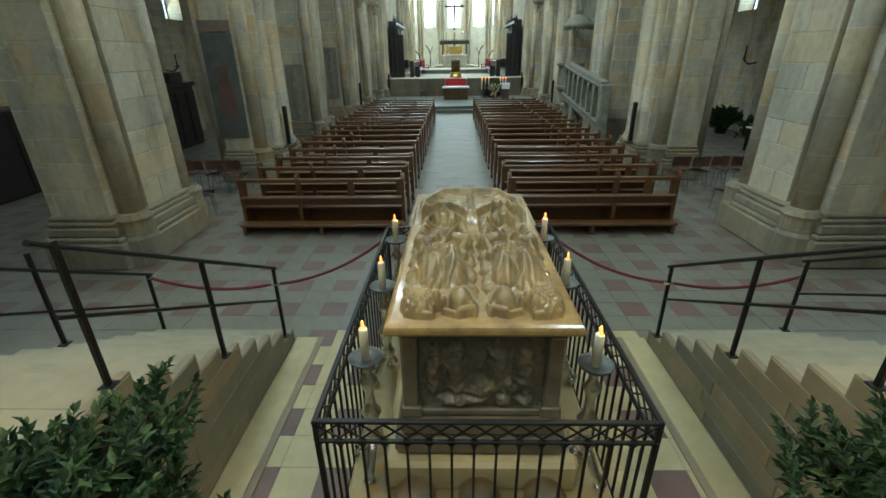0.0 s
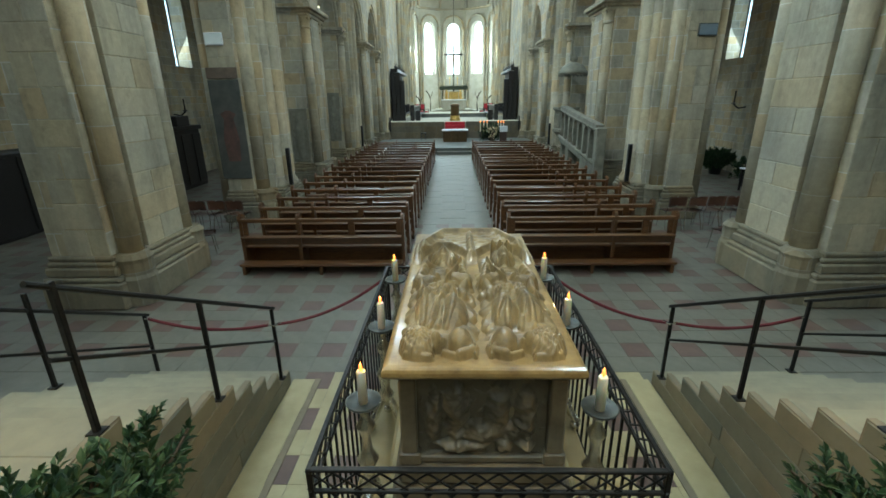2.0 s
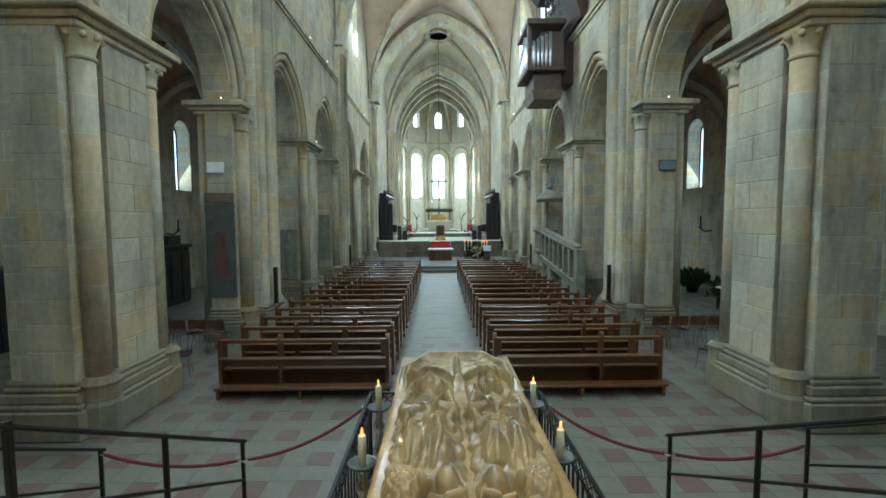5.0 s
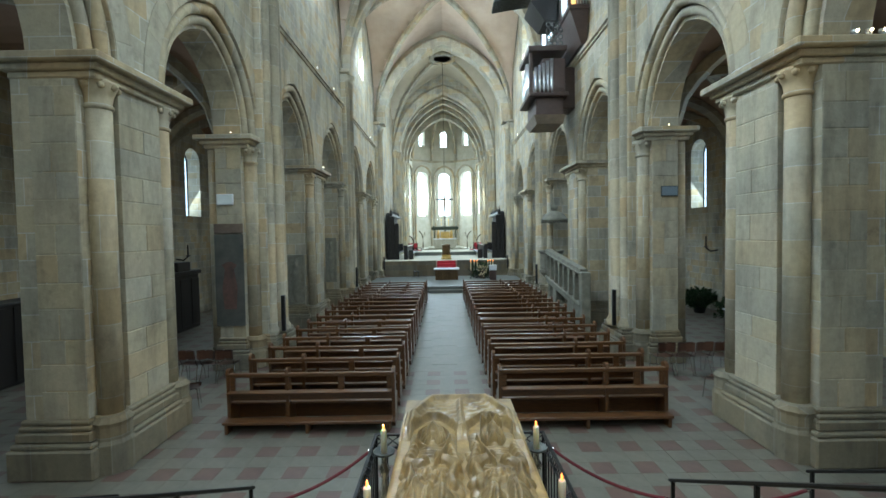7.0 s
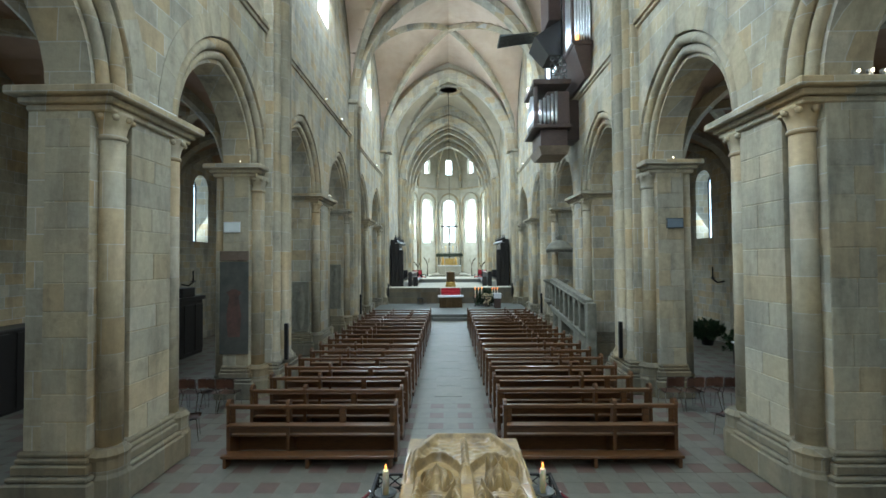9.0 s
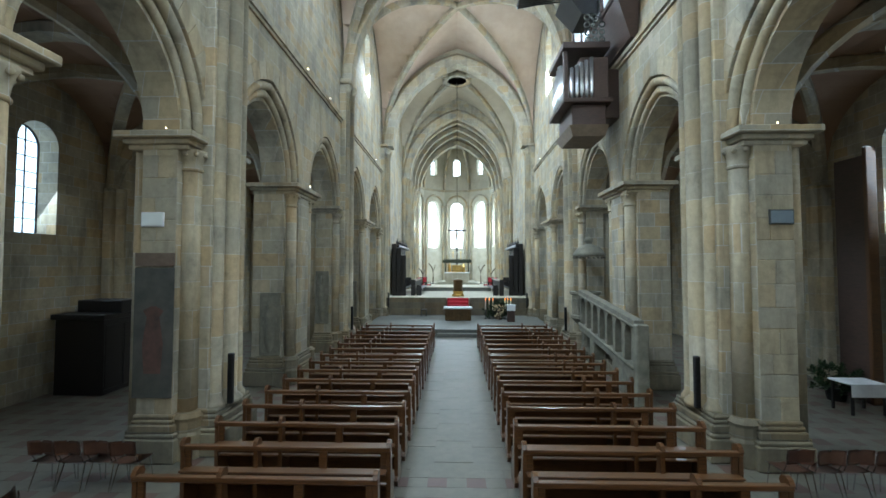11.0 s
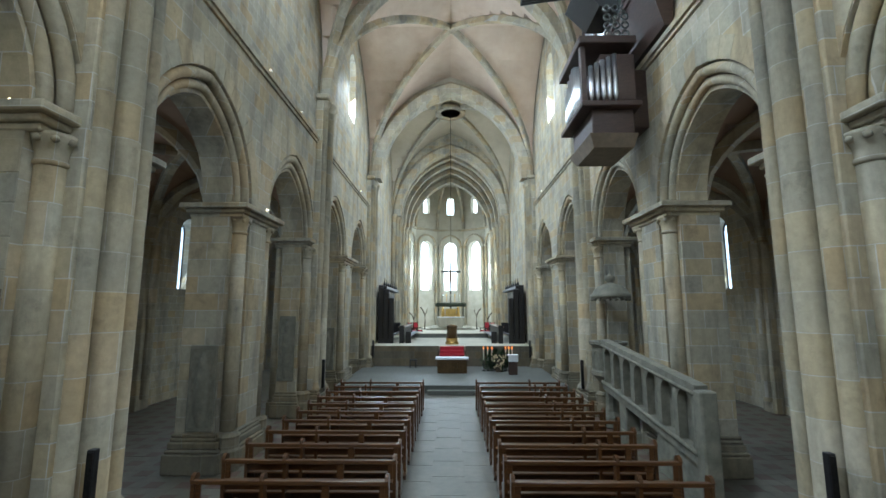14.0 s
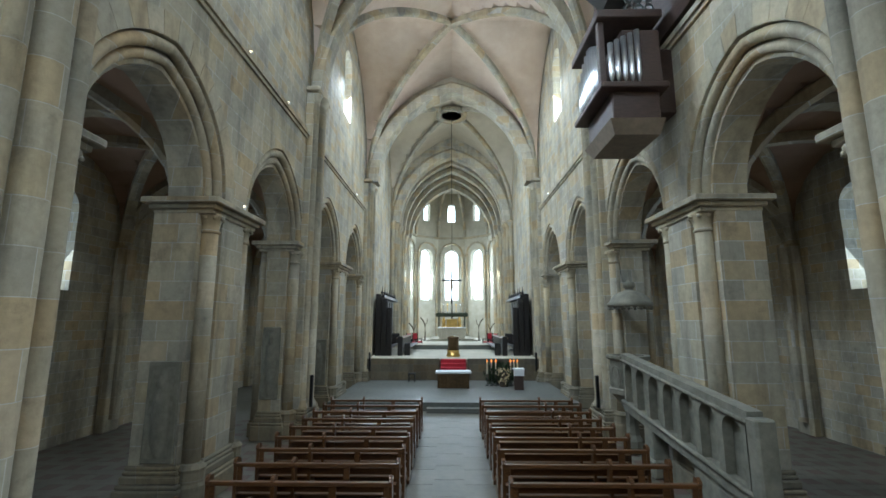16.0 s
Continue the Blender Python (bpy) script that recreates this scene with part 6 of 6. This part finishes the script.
def speaker(x, y):
    sp = tagged(empty("column_speaker", x, y, 0.85), "slim black column loudspeaker on the pier", "loudspeaker", "loudspeakers")
    bm = bmesh.new()
    box(bm, -0.05, 0.05, -0.05, 0.05, 0, 1.0, 0.01)
    part("cabinet", bm, BLACK, sp)
    bm = bmesh.new()
    box(bm, -0.04, 0.04, -0.056, -0.05, 0.03, 0.97)
    part("grille", bm, IRON, sp)
    return sp


for k in (1, 3, 5):
    speaker(-4.62, pier_y(k) - 0.30)
    speaker(4.62, pier_y(k) - 0.30)

# stone slabs set against the north piers
for k, x, w, h, z in ((2, -5.72, 0.62, 1.9, 0.9), (3, -5.72, 0.55, 2.2, 1.2), (4, -5.72, 0.6, 1.9, 0.9)):
    e = tagged(empty("memorial_slab", x, pier_y(k) - 1.01, z), "grey carved memorial slab set on the pier", "memorial", "memorial slabs")
    bm = bmesh.new()
    box(bm, -w / 2, w / 2, -0.07, 0, 0, h, 0.015)
    part("frame", bm, GREYSAND, e)
    bm = bmesh.new()
    field(bm, -w * 0.38, w * 0.38, 0.1, h - 0.1, 0, lambda u, v: dome(u, v, 0.5, 0.45, 0.36, 0.45, 0.09) + dome(u, v, 0.5, 0.87, 0.16, 0.09, 0.09) + 0.012 * ridges(u, v, 9, 12, 3), 18, 40)
    o = part("relief", bm, GREYSAND, e, "", True)
    o.matrix_basis = Matrix.Translation((0, -0.075, 0)) @ Matrix.Rotation(math.pi / 2, 4, "X")


def spot(x, y, z, label="small bright spotlight on a stone ledge"):
    s_ = tagged(empty("spotlight", x, y, z), label, "lamp", "small spotlights")
    bm = bmesh.new()
    lathe(bm, [(0.03, 0.0), (0.03, 0.05), (0.045, 0.06), (0.045, 0.10), (0.02, 0.11)], 8)
    part("housing", bm, PIPE, s_)
    bm = bmesh.new()
    bmesh.ops.create_icosphere(bm, subdivisions=1, radius=0.026, matrix=Matrix.Translation((0, -0.04, 0.08)))
    part("lamp_glass", bm, BULB, s_)
    return s_


sp0 = spot(5.75, -1.62, CAP)
for x, y, z in ((5.93, -1.64, CAP), (6.12, -1.64, CAP), (-5.02, 9.9, 10.1), (-5.02, 12.5, 10.1), (-5.02, 15.6, 10.1), (-5.02, 22.5, 10.1), (5.02, 22.5, 10.1), (-4.9, 9.9, CAP), (-5.6, 3.7, CAP), (5.8, 3.7, CAP)):
    copy_thing(sp0, pose(x, y, z))


def strip_lamp(x, y):
    s_ = tagged(empty("strip_lamp", x, y, CAP), "slim metal lamp lying on the impost ledge", "lamp", "ledge lamps")
    bm = bmesh.new()
    box(bm, -0.03, 0.03, -0.35, 0.35, 0.0, 0.05, 0.01)
    part("body", bm, PIPE, s_)
    return s_


for x in (-4.98, 4.98):
    strip_lamp(x, -0.5)


def sconce(s, y):
    w = tagged(empty("wall_lamp", s * (AISLE - 0.01), y, 3.2), "small wall lamp on an iron arm with a lit bulb", "wall lamp", "aisle wall lamps")
    bm = bmesh.new()
    tube(bm, [(0, 0, 0), (-s * 0.25, 0, -0.1), (-s * 0.4, 0, 0.05)], 0.02, 6)
    box(bm, -0.03, 0.03, -0.06, 0.06, -0.1, 0.1, 0.01)
    part("arm", bm, IRON, w)
    bm = bmesh.new()
    bmesh.ops.create_icosphere(bm, subdivisions=2, radius=0.06, matrix=Matrix.Translation((-s * 0.4, 0, 0.1)))
    part("bulb", bm, BULB, w)
    return w


for n, s in SIDES:
    sconce(s, 9.9)
    sconce(s, 20.3)
    b = tagged(empty("wall_bracket", s * AISLE, 11.0, 2.6), "iron candle bracket on the aisle wall", "bracket", "wall brackets")
    bm = bmesh.new()
    tube(bm, [(0, 0, 0), (-s * 0.3, 0, -0.05), (-s * 0.5, 0, 0.1)], 0.03, 6)
    lathe(bm, [(0.02, 0.1), (0.12, 0.14), (0.03, 0.18), (0.025, 0.6)], 8, -s * 0.5, 0)
    part("arm", bm, IRON, b)


# ---------- aisle furniture ----------
def confessional(x, y):
    c = tagged(empty("confessional", x, y, 0), "dark wooden confessional standing against the aisle wall", "confessional")
    def piece(name, *b):
        bm = bmesh.new()
        box(bm, *b, 0.02)
        return part(name, bm, BLACKWOOD, c)
    piece("body", -0.7, 0.7, -1.0, 1.0, 0, 2.1)
    piece("cornice", -0.78, 0.78, -1.08, 1.08, 2.1, 2.25)
    piece("raised_middle", -0.6, 0.74, -0.4, 0.4, 2.25, 2.6)
    for yy in (-0.7, 0.0, 0.7):
        piece("door", 0.7, 0.74, yy - 0.27, yy + 0.27, 0.15, 1.95)
    return c


confessional(-10.6, 8.6)
cb = tagged(empty("cupboard", -10.9, 2.5, 0), "low dark wooden cupboard in the shadow of the aisle", "cupboard")
bm = bmesh.new()
box(bm, -0.4, 0.4, -1.6, 1.6, 0, 2.0, 0.03)
part("body", bm, BLACKWOOD, cb)
for yy in (-0.8, 0.8):
    bm = bmesh.new()
    box(bm, 0.4, 0.43, yy - 0.7, yy + 0.7, 0.1, 1.9, 0.01)
    part("door", bm, BLACKWOOD, cb)
ta = tagged(empty("side_table", 9.9, 6.9, 0), "small table with a white cloth in the aisle", "table")
bm = bmesh.new()
box(bm, -0.45, 0.45, -0.35, 0.35, 0.72, 0.76, 0.01)
box(bm, -0.455, 0.455, -0.355, -0.345, 0.45, 0.76)
part("cloth", bm, LINEN, ta)
for x in (-0.38, 0.38):
    for y in (-0.28, 0.28):
        bm = bmesh.new()
        box(bm, x - 0.025, x + 0.025, y - 0.025, y + 0.025, 0, 0.72)
        part("leg", bm, BLACKWOOD, ta)
rt = tagged(empty("side_altar_screen", 10.9, 8.0, 0), "tall dark brown wooden screen in the aisle", "screen")
bm = bmesh.new()
box(bm, -0.08, 0.08, -0.5, 0.5, 0, 6.6, 0.02)
part("panel", bm, ORGANWOOD, rt)
bm = bmesh.new()
box(bm, -0.14, 0.14, -0.58, -0.46, 0, 6.8, 0.02)
part("post", bm, WOOD, rt)
bush("potted_shrub", 10.2, 7.9, 0.0, 0.6, 900, "dark green shrub in a pot by the aisle wall", 0.12)
for x in (-2.2, 2.6):
    fs = tagged(empty("floor_stool", x, 24.6, 0.34), "small dark stool before the choir wall", "stool", "stools")
    bm = bmesh.new()
    box(bm, -0.2, 0.2, -0.2, 0.2, 0.4, 0.46, 0.02)
    part("seat", bm, BLACKWOOD, fs)
    for a in (-0.16, 0.16):
        for b2 in (-0.16, 0.16):
            bm = bmesh.new()
            box(bm, a - 0.02, a + 0.02, b2 - 0.02, b2 + 0.02, 0, 0.4)
            part("leg", bm, BLACKWOOD, fs)


# ---------- pieces: stone blocks of the near piers, near floor tiles ----------
def put_block(parent, x0, x1, y0, y1, z0, z1):
    o = new("stone_block", block_mesh(abs(x1 - x0) - 0.011, abs(y1 - y0) - 0.011, z1 - z0 - 0.011))
    o.parent = parent
    o.location = ((x0 + x1) / 2, (y0 + y1) / 2, (z0 + z1) / 2)


COURSES = (0.44, 0.40, 0.36, 0.46, 0.38, 0.42, 0.44, 0.36, 0.40, 0.42, 0.38, 0.44, 0.44)
for k, s, p in PIERS:
    if k not in (0, 1):
        continue
    z = 0.82
    for c, h in enumerate(COURSES):
        z1 = min(z + h, CAP - 0.34)
        if z1 - z < 0.1:
            break
        cut = random.uniform(-0.15, 0.15)
        xa, xb, xc = s * NAVE, s * (NAVE + 0.27), s * (WALL_OUT - 0.25)
        if k == 0:
            if c % 2:
                put_block(p, xa, xb, -0.5, 0.5, z, z1)
            else:
                put_block(p, xa, xb, -0.5, cut, z, z1)
                put_block(p, xa, xb, cut, 0.5, z, z1)
        if c % 3 == 1:
            put_block(p, xb, xc, -1.0, 0.0, z, z1)
        else:
            xm = xb + (xc - xb) * (0.5 + cut)
            put_block(p, xb, xm, -1.0, 0.0, z, z1)
            put_block(p, xm, xc, -1.0, 0.0, z, z1)
        put_block(p, xb, xc, 0.0, 1.0, z, z1)
        z = z1
for n, s in SIDES:
    wall = bpy.data.objects["wall_" + n + "_arcade"]
    for k in (-1, 0, 1):
        c = (pier_y(k) + pier_y(k + 1)) / 2
        lo, hi = arch(2.11, 2.51, 9), arch(2.50, 2.96, 9)
        for i in range(18):
            f = 0.012
            q = [lo[i], lo[i + 1], hi[i + 1], hi[i]]
            mu, mv = sum(p[0] for p in q) / 4, sum(p[1] for p in q) / 4
            q = [(mu + (u - mu) * (1 - f * 2), mv + (v - mv) * (1 - f)) for u, v in q]
            if any(abs(u) > 2.58 or v < 0.0 for u, v in q):
                continue
            bm = bmesh.new()
            a = [bm.verts.new((s * (NAVE - 0.012), c + u, CAP + v)) for u, v in q]
            b = [bm.verts.new((s * (NAVE + 0.05), c + u, CAP + v)) for u, v in q]
            bm.faces.new(a), bm.faces.new(b[::-1])
            for j in range(4):
                bm.faces.new((a[j], a[(j + 1) % 4], b[(j + 1) % 4], b[j]))
            part("voussoir", bm, BLOCK, wall)
bm = bmesh.new()
box(bm, 0.0022, G - 0.0022, 0.0022, G - 0.0022, -0.008, 0.0)
t0 = finish(bm, "tile", TILEPIECE := grainy("tile_piece", (0.120, 0.113, 0.086), (0.164, 0.153, 0.117), 5, 0.5, relief=0.06))
bm = bmesh.new()
box(bm, 0.0022, G - 0.0022, 0.0022, G - 0.0022, -0.008, 0.0)
t1 = finish(bm, "tile", REDTILE)
for i in range(-36, 36):
    for j in range(-20, 62):
        x, y = i * G + 0.09, -3.02 + j * G
        if -4.6 < x < 4.6 and -3.4 < y < -0.1:
            o = new("tile", t1 if is_red(i, j) else t0)
            o.parent = floor
            o.location = (x, y, random.uniform(-0.0015, 0))
